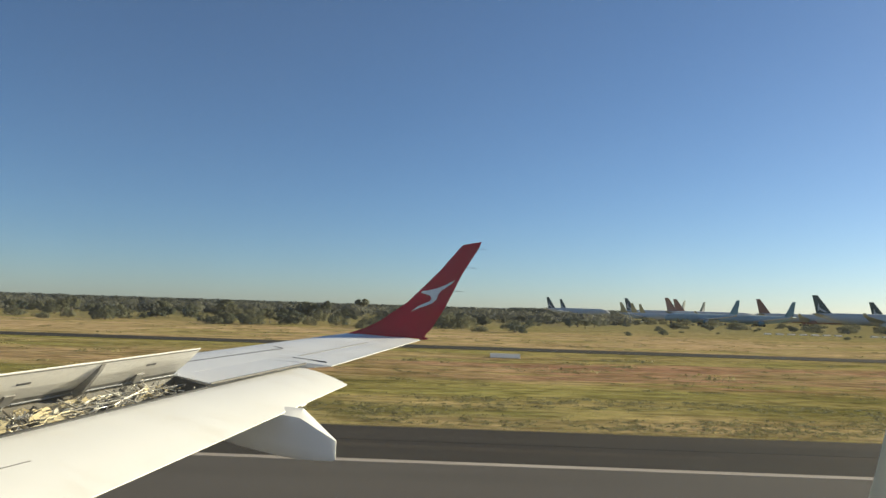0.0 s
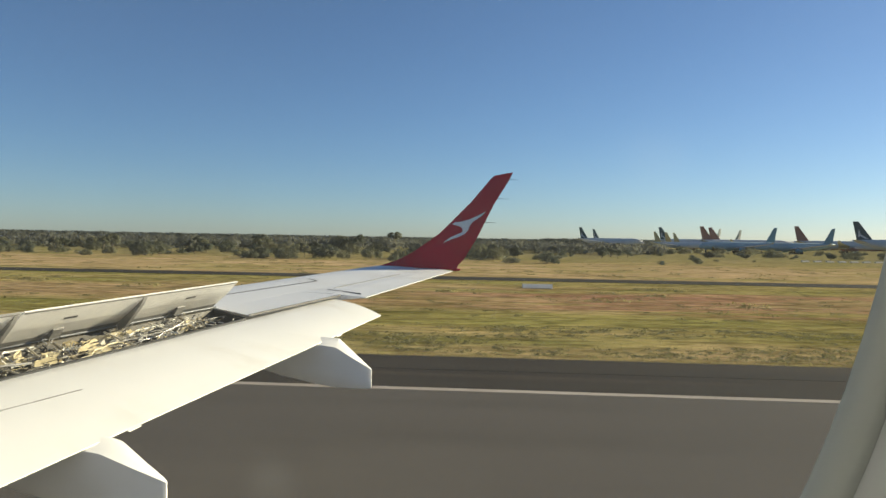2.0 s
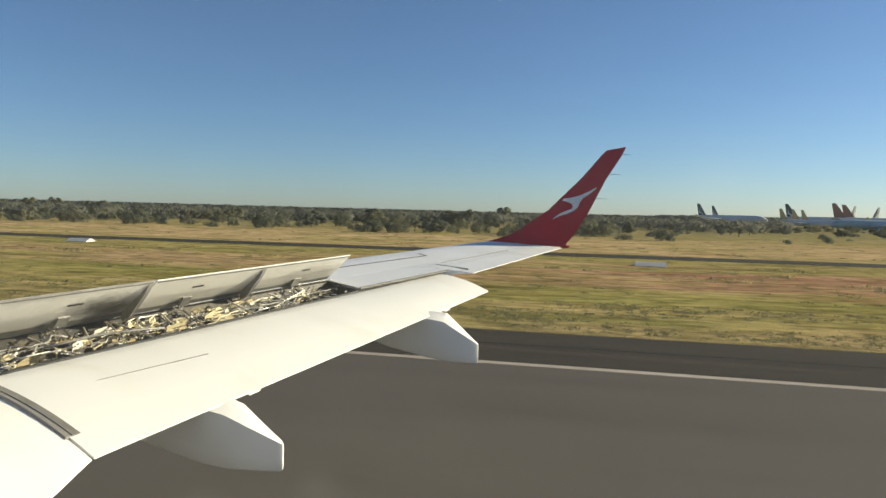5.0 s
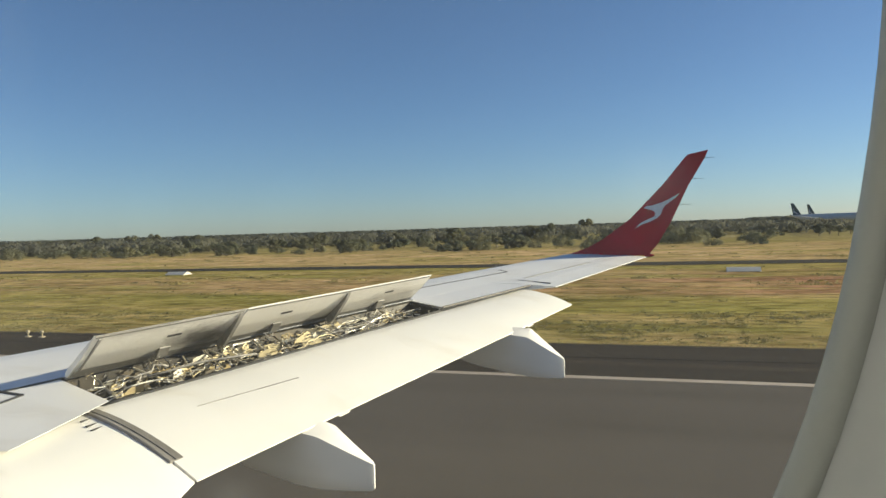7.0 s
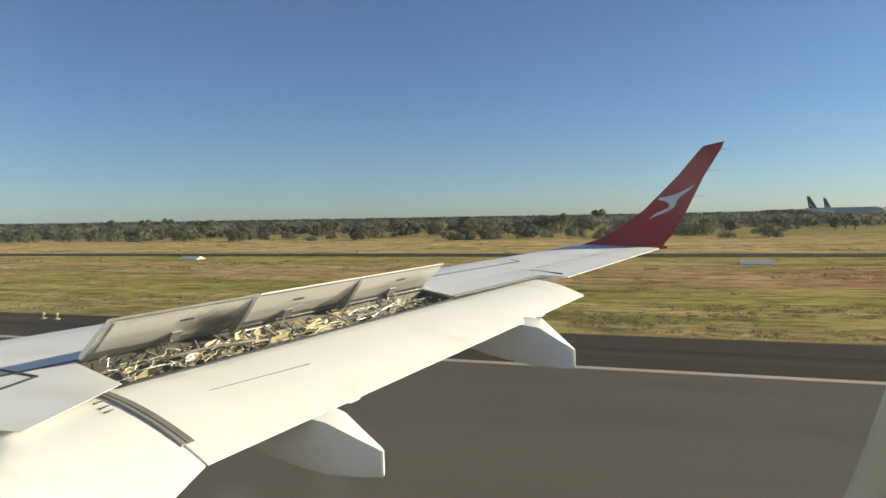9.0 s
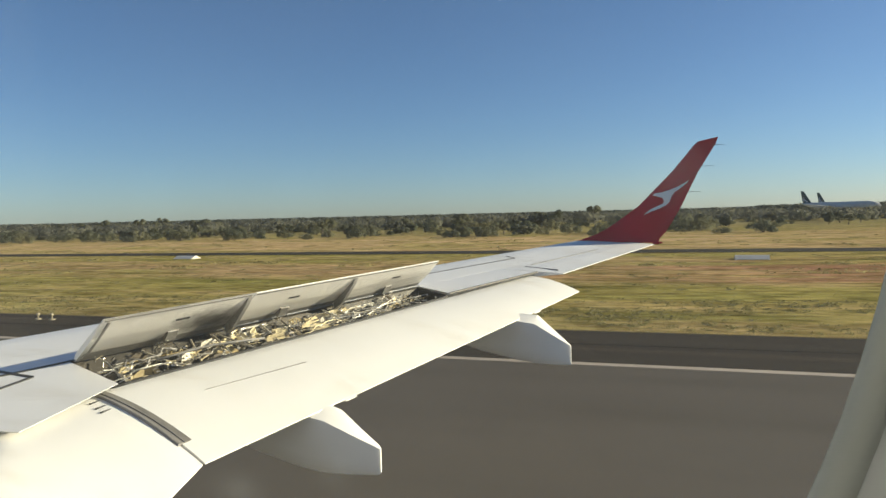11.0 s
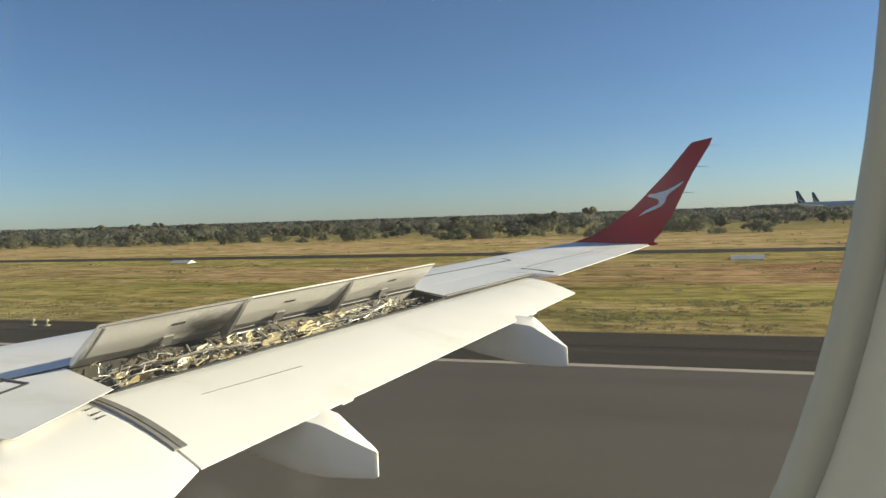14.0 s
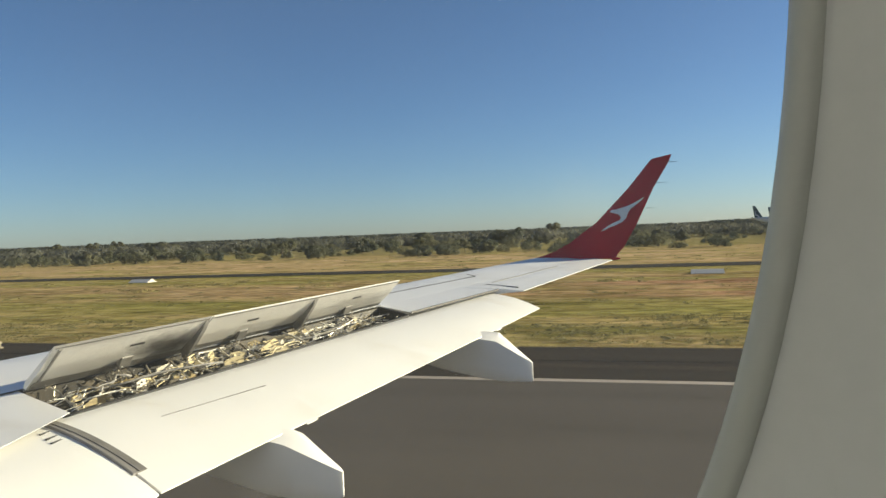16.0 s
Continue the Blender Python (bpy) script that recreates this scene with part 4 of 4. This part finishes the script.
    def fin_x(h):
        return -half + L * (0.150 - 0.112 * h), -half + L * (0.028 - 0.032 * h)
    bm = bmesh.new()
    rings = []
    for h in (-0.12, 0.0, 0.5, 1.0):
        a, b = fin_x(h)
        if h < 0:
            a += 0.05 * L
        z, t = base + (top - base) * h, 0.16 * r * (1 - 0.6 * max(h, 0))
        rings.append([(a, 0, z), (a * 0.7 + b * 0.3, t, z), (b, 0.03, z), (b, -0.03, z), (a * 0.7 + b * 0.3, -t, z)])
    loft(bm, rings)
    tail = part("tail_fin", bm, fin, hold)
    if emblem_mat:
        for side in (1, -1):
            bm = bmesh.new()
            pts = []
            for u, h in ((0.20, 0.10), (0.62, 0.34), (0.52, 0.62), (0.72, 0.42), (0.86, 0.16), (0.70, 0.24), (0.45, 0.10)):
                a, b = fin_x(h)
                pts.append((a + (b - a) * u, side * (0.17 * r * (1 - 0.6 * h) + 0.03), base + (top - base) * h))
            vs = [bm.verts.new(p) for p in pts]
            f = bm.faces.new(vs)
            bmesh.ops.triangulate(bm, faces=[f])
            e = bmesh.ops.extrude_face_region(bm, geom=bm.faces[:])
            for v in e["geom"]:
                if isinstance(v, bmesh.types.BMVert):
                    v.co.y -= side * 0.1
            part("fin_emblem", bm, emblem_mat, tail, "pale brush-stroke shape")
    return hold


def park(ob, tail_bearing, dist, heading, length, copy=True):
    """Set an airliner so that its fin stands at that bearing from the runway (degrees aft of square-on) and distance."""
    b, h = radians(tail_bearing), radians(heading)
    m = pose(dist * math.sin(b) + length * 0.47 * math.cos(h), dist * math.cos(b) + length * 0.47 * math.sin(h), 0, 0, 0, heading)
    if copy:
        return copy_thing(ob, m)
    ob.matrix_basis = m
    return ob


big = airliner(62, 17.2, 2.9, M_P_WHITE, M_P_GREEN, M_P_WHITE, "parked white wide-body airliner with dark green tail fin", None, M_P_WHITE)
park(big, 7.0, 640, -42, 62, False)
for tb, d, hd in ((8.0, 720, -50), (17.2, 640, 222), (13.0, 600, -40), (18.6, 680, 215), (26.1, 430, -22), (29.5, 560, -30), (34.0, 460, 8), (38.5, 430, 170)):
    park(big, tb, d, hd, 62)
yellow = airliner(39, 12.0, 1.95, M_P_WHITE, M_P_YELLOW, M_P_YELLOW, "parked white narrow-body airliner with yellow tail fin")
park(yellow, 12.6, 500, -38, 39, False)
for tb, d, hd in ((13.4, 520, -38), (14.0, 550, -40)):
    park(yellow, tb, d, hd, 39)
red = airliner(60, 16.8, 2.8, M_P_WHITE, M_P_RED, M_P_RED, "parked white wide-body airliner with rust-red tail fin", M_P_RED)
park(red, 16.0, 540, -16, 60, False)
park(red, 16.6, 575, -16, 60)
park(red, 22.4, 520, -12, 60)
blue = airliner(39, 12.4, 1.95, M_P_LIGHTBLUE, M_P_BLUE, M_P_BLUE, "parked light blue narrow-body airliner with blue tail fin", M_P_BLUE)
park(blue, 20.9, 380, 190, 39, False)
park(blue, 24.6, 390, 186, 39)


# ---- trees and scrub ----
def leaf_cloud(rng, centres, per, size, up=0.65, ruffle=0.33):
    """Small leaf sprays laid as an uneven shell round clumps: centres are (x, y, z, rx, rz). Gives points, faces and soft normals."""
    m = len(centres) * per
    cen = np.repeat(np.array(centres, dtype=float), per, axis=0)
    d = rng.normal(size=(m, 3))
    d /= np.linalg.norm(d, axis=1)[:, None]
    p = cen[:, :3] + d * rng.uniform(0.72, 1.12, m)[:, None] * cen[:, [3, 3, 4]]
    n = d + rng.normal(size=(m, 3)) * ruffle
    n /= np.linalg.norm(n, axis=1)[:, None]
    u = np.cross(n, rng.normal(size=(m, 3)))
    u /= np.linalg.norm(u, axis=1)[:, None]
    v = np.cross(n, u)
    s = (size * rng.uniform(0.6, 1.4, m))[:, None]
    verts = np.stack([p + u * s, p + v * s * 0.75, p - u * s, p - v * s * 0.8], 1).reshape(-1, 3)
    soft = d * 0.7 + n * 0.15 + np.array((0, 0, up))
    soft /= np.linalg.norm(soft, axis=1)[:, None]
    return verts, np.arange(4 * m).reshape(-1, 4), np.repeat(soft, 4, axis=0)


def mesh_part(name, verts, faces, material, parent=None, normals=None):
    me = bpy.data.meshes.new(name)
    me.from_pydata(verts.tolist(), [], faces.tolist())
    me.materials.append(material)
    if normals is not None:
        me.polygons.foreach_set("use_smooth", [True] * len(me.polygons))
        me.normals_split_custom_set_from_vertices(normals.tolist())
    ob = new(name, me)
    if parent:
        ob.parent = parent
    return ob


def tree(seed, height, spread, material, label, stems=1, bare=0.2, clumps=20, per=150):
    """Short forked trunks and a broad crown of leafy clumps that hangs low at its sides."""
    rng = np.random.default_rng(seed)
    hold = tagged(new("tree"), label=label, category="tree", group="scrub trees beyond the airfield")
    bm = bmesh.new()
    centres = []
    mid, half = height * (1 + bare) / 2, height * (1 - bare) / 2
    squash = rng.uniform(0.75, 1.0)
    for k in range(stems):
        a = rng.uniform(0, math.tau)
        base = Vector((math.cos(a) * 0.2 * (stems > 1), math.sin(a) * 0.2 * (stems > 1), -0.1))
        fork = Vector((base.x * 2 + rng.normal() * 0.2, base.y * 2 + rng.normal() * 0.2, height * (bare + 0.12)))
        r = 0.034 * height / stems ** 0.5
        tube(bm, [base, lerp(base, fork, 0.5) + Vector((0.05, 0.03, 0)), fork], [r, r * 0.8, r * 0.65], 6)
        for j in range(clumps // stems):
            a = rng.uniform(0, math.tau)
            up = rng.uniform(-0.75, 0.95)
            out = spread * math.sqrt(max(0.05, 1 - up * up)) * rng.uniform(0.35, 0.85)
            end = Vector((fork.x + math.cos(a) * out, fork.y + math.sin(a) * out * squash, mid + up * half * rng.uniform(0.55, 0.85)))
            if j % 2 == 0:
                tube(bm, [fork, lerp(fork, end, 0.5) + Vector((0, 0, 0.04 * height)), end], [r * 0.45, r * 0.28, r * 0.08], 5)
            q = rng.uniform(0.20, 0.38)
            centres.append((end.x, end.y, max(end.z, q * spread * 0.55), q * spread, q * spread * rng.uniform(0.6, 0.85)))
    part("trunk", bm, M_BARK, hold, "grey-brown trunk and limbs")
    v, f, n = leaf_cloud(rng, centres, per, 0.062 * spread)
    mesh_part("crown", v, f, material, hold, n)
    return hold


def shrub(seed, height, spread, material, label):
    rng = np.random.default_rng(seed)
    hold = tagged(new("shrub"), label=label, category="shrub", group="shrubs on the grassland")
    bm = bmesh.new()
    centres = []
    for j in range(11):
        a, out = rng.uniform(0, math.tau), spread * rng.uniform(0.05, 0.8)
        q = rng.uniform(0.25, 0.40)
        end = Vector((math.cos(a) * out, math.sin(a) * out, height * rng.uniform(0.25, 0.8) * (1 - 0.45 * out / spread)))
        if j < 6:
            tube(bm, [(0, 0, -0.05), end * 0.5, end], [0.05, 0.035, 0.012], 5)
        centres.append((end.x, end.y, max(end.z, q * height * 0.8), q * spread, q * height * rng.uniform(0.8, 1.1)))
    part("stem", bm, M_BARK, hold)
    v, f, n = leaf_cloud(rng, centres, 130, 0.05 * spread)
    mesh_part("foliage", v, f, material, hold, n)
    return hold


dark_label, olive_label = "dark grey-green scrub tree with uneven rounded crown", "olive-green open-crowned scrub tree"
KINDS = [tree(1, 5.4, 2.7, M_LEAF, dark_label, 1, 0.26, 16), tree(2, 4.6, 2.9, M_LEAF, dark_label, 2, 0.16, 16), tree(3, 5.9, 2.6, M_LEAF_B, olive_label, 1, 0.34, 14), tree(4, 5.0, 2.5, M_LEAF_B, olive_label, 2, 0.22, 15),
         tree(5, 5.2, 3.5, M_LEAF, dark_label, 2, 0.10, 26), tree(6, 3.9, 2.7, M_LEAF, dark_label, 1, 0.08), tree(8, 6.8, 2.3, M_LEAF_B, "tall slender olive-green gum tree", 1, 0.38, 14),
         tree(9, 4.6, 3.8, M_LEAF_B, "wide low olive-green scrub tree", 3, 0.08, 27), tree(10, 5.4, 2.4, M_LEAF, "dark green scrub tree with thin open crown", 2, 0.26, 12, 110)]
SHRUBS = [shrub(11, 1.9, 1.7, M_LEAF, "low dark green shrub on dry grass"), shrub(12, 1.3, 1.3, M_LEAF_B, "low olive shrub on dry grass"), shrub(13, 2.6, 2.1, M_LEAF_B, "broad olive shrub on dry grass")]
rnd = random.Random(21)
used = set()


def plant(kinds, x, y, size):
    k = rnd.randrange(len(kinds))
    m = pose(x, y, 0, 0, 0, rnd.uniform(0, 360))
    if (id(kinds), k) in used:
        ob = copy_thing(kinds[k], m)
    else:
        used.add((id(kinds), k))
        ob = kinds[k]
        ob.matrix_basis = m
    wide = size * rnd.uniform(1.1, 1.35)
    ob.scale = (wide, wide, size * rnd.uniform(0.82, 1.05))
    return ob


for _ in range(240):                      # woodland ahead
    y = 122 + 140 * rnd.random() ** 0.9
    x = rnd.uniform(-2.0, -0.15) * y
    plant(KINDS, x + rnd.gauss(0, 4), y, rnd.uniform(0.26, 0.58) if rnd.random() > 0.05 else rnd.uniform(0.75, 0.95))
for _ in range(34):                       # thinner scrub in front of the parked aircraft
    y = 150 + 150 * rnd.random() ** 1.2
    x = rnd.uniform(-0.17, 0.20) * y
    plant(KINDS, x, y, rnd.uniform(0.30, 0.56))
for _ in range(22):                       # taller trees that rise above the rest
    y = rnd.uniform(195, 260)
    plant(KINDS, rnd.uniform(-1.6, 0.05) * y, y, rnd.uniform(0.9, 1.25))
for _ in range(9):
    y = rnd.uniform(190, 300)
    plant(KINDS, rnd.uniform(0.2, 0.65) * y, y, rnd.uniform(0.35, 0.6))
for _ in range(115):                      # bushes along the front of the woodland
    y = rnd.uniform(118, 200)
    plant(SHRUBS, rnd.uniform(-1.9, 0.1) * y, y, rnd.uniform(0.6, 1.2))
for _ in range(150):
    y = 118 + 130 * rnd.random() ** 1.2
    x = rnd.uniform(-1.7, 0.6) * y
    if x > 0.1 * y and rnd.random() < 0.55:
        continue
    plant(SHRUBS, x, y, rnd.uniform(0.45, 1.1) * (1 if x < 0.1 * y else 0.6))

for _ in range(95):                       # shrubs on the grass in front of the parked aircraft
    y = 215 + 150 * rnd.random()
    plant(SHRUBS, rnd.uniform(0.06, 0.80) * y, y, rnd.uniform(0.5, 1.25))

# distant woodland up to the horizon
rng = np.random.default_rng(5)
def woodland(name, count, near, far, lo_right, limit, per, leaf, material, label, b0=-68, b1=42, rise=0.0046):
    centres = []
    for _ in range(count):
        b = rng.uniform(b0, b1)
        lo = near if b < limit else lo_right
        if lo >= far:
            continue
        d = lo + (far - lo) * rng.random() ** 1.4
        hgt = rng.uniform(2.6, 4.7) if d < 600 else 3.4 + rise * d * rng.uniform(0.9, 1.06)
        centres.append((d * math.sin(radians(b)), d * math.cos(radians(b)), hgt * 0.5, hgt * rng.uniform(0.7, 1.5), hgt * rng.uniform(0.36, 0.5)))
    v, f, n = leaf_cloud(rng, centres, per, leaf, 0.7, 0.15)
    v[:, 2] = np.maximum(v[:, 2], 0.0)
    tagged(mesh_part(name, v, f, material, None, n), label=label, category="woodland", kind="stuff")


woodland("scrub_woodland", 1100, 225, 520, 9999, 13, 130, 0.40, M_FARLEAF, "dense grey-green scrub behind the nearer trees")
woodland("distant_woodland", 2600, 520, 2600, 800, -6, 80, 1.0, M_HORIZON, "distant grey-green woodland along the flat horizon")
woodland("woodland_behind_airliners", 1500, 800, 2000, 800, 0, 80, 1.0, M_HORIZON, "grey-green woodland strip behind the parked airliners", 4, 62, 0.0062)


# ---- grass ----
def blades(name, count, area, height, width, per, material, label, seed):
    rng = np.random.default_rng(seed)
    x0, x1, y0, y1 = area
    n = count
    yy = y0 + (y1 - y0) * rng.random(n) ** 1.5
    xx = rng.uniform(x0, x1, n) * (yy / 22.0)
    xx, yy = np.repeat(xx, per), np.repeat(yy, per)
    m = len(xx)
    xx, yy = xx + rng.normal(size=m) * 0.06, yy + rng.normal(size=m) * 0.06
    a = rng.uniform(-1.4, 1.4, m)
    h = height * rng.uniform(0.4, 1.0, m)
    w = width * rng.uniform(0.6, 1.2, m)
    lx, ly = rng.normal(size=m) * h * 0.45, rng.normal(size=m) * h * 0.45
    base1 = np.stack([xx - np.cos(a) * w, yy - np.sin(a) * w, np.full(m, -0.01)], 1)
    base2 = np.stack([xx + np.cos(a) * w, yy + np.sin(a) * w, np.full(m, -0.01)], 1)
    tip = np.stack([xx + lx, yy + ly, h], 1)
    verts = np.stack([base1, base2, tip], 1).reshape(-1, 3)
    faces = np.arange(3 * m).reshape(-1, 3)
    tagged(mesh_part(name, verts, faces, material), label=label, category="grass", kind="stuff")


def tussocks(name, count, area, rx, rz, per, leaf, material, label, seed, gather=0.0):
    """Low rounded clumps of grass that gather in patches; gather shifts how much of the ground they leave bare."""
    rng = np.random.default_rng(seed)
    x0, x1, y0, y1 = area
    centres = []
    for _ in range(count):
        y = rng.uniform(y0, y1)
        x = rng.uniform(x0, x1) * y / 22.0
        if noise.noise(Vector((x * 0.10, y * 0.35, seed))) < gather + rng.normal() * 0.12:
            continue
        k = rng.uniform(0.5, 1.3)
        centres.append((x, y, 0.2 * rz * k, rx * k, rz * k))
    v, f, n = leaf_cloud(rng, centres, per, leaf, 0.6, 0.4)
    v[:, 2] = np.maximum(v[:, 2], -0.02)
    tagged(mesh_part(name, v, f, material, None, n), label=label, category="grass", kind="stuff")


blades("grass", 30000, (-46, 26, 22.0, 42), 0.035, 0.018, 3, M_BLADE, "short green and straw-coloured grass beside the runway", 3)
blades("verge_grass", 4500, (-46, 26, 21.9, 22.5), 0.035, 0.025, 3, M_STRAW, "ragged dry grass along the asphalt edge", 9)
tussocks("grass_tussocks", 3200, (-40, 24, 22.8, 31), 0.24, 0.016, 22, 0.036, M_TUFT, "low dry grass tussocks in rows beside the runway", 4)
tussocks("far_tussocks", 900, (-38, 22, 33, 64), 0.5, 0.02, 30, 0.05, M_TUFT, "scattered grass tussocks on the strip before the taxiway", 5)
tussocks("grass_clumps", 230, (-36, 21, 42, 60), 1.3, 0.10, 110, 0.085, M_TUFT, "darker clumps of taller grass between soil and taxiway", 8, 0.30)
tussocks("dry_tussocks", 700, (-34, 20, 73, 135), 0.9, 0.04, 30, 0.10, M_TUFT, "dry straw tussocks beyond the taxiway", 6, 0.12)


# ---- airfield markers and lights ----
def gable_marker(length):
    hold = tagged(new("gable_marker"), label="white gable-shaped airfield marker on the grass", category="marker", group="airfield markers")
    bm = bmesh.new()
    loft(bm, [[(x, -0.75, 0.0), (x, 0.75, 0.0), (x, 0.06, 0.31), (x, -0.06, 0.31)] for x in (-length / 2, length / 2)])
    part("cover", bm, M_MARKER, hold)
    bm = bmesh.new()
    box(bm, (-length / 2 + 0.1, -0.82, -0.02), (length / 2 - 0.1, 0.82, 0.03))
    part("base_frame", bm, M_SEAL, hold)
    return hold


gm = gable_marker(2.3)
gm.matrix_basis = pose(-49.4, 60.2, 0)
copy_thing(gm, pose(3.6, 56.5, 0))
small = gable_marker(1.6)
small.matrix_basis = pose(74.0, 175, 0)
for k in range(1, 12):
    copy_thing(small, pose(74.0 + 3.1 * k + (6 if k > 6 else 0), 175 + 0.6 * k, 0))


def edge_light():
    hold = tagged(new("runway_light"), label="low pale runway edge light on the shoulder", category="light", group="runway edge lights")
    bm = bmesh.new()
    tube(bm, [(0, 0, 0.0), (0, 0, 0.05), (0, 0, 0.06)], [0.16, 0.16, 0.10], 12)
    part("base_plate", bm, M_LAMP, hold)
    bm = bmesh.new()
    tube(bm, [(0, 0, 0.05), (0, 0, 0.22)], 0.035, 8)
    part("stem", bm, M_LAMP, hold)
    bm = bmesh.new()
    tube(bm, [(0, 0, 0.21), (0, 0, 0.27), (0, 0, 0.33), (0, 0, 0.36)], [0.07, 0.09, 0.08, 0.03], 12)
    part("lens_cap", bm, M_LAMP, hold)
    return hold


el = edge_light()
el.matrix_basis = pose(-24.2, 20.8, 0.016)
el.scale = (0.75, 0.75, 0.75)
for x in (-84.2, -23.5, 35.8, 95.8):
    copy_thing(el, pose(x, 20.8, 0.016))
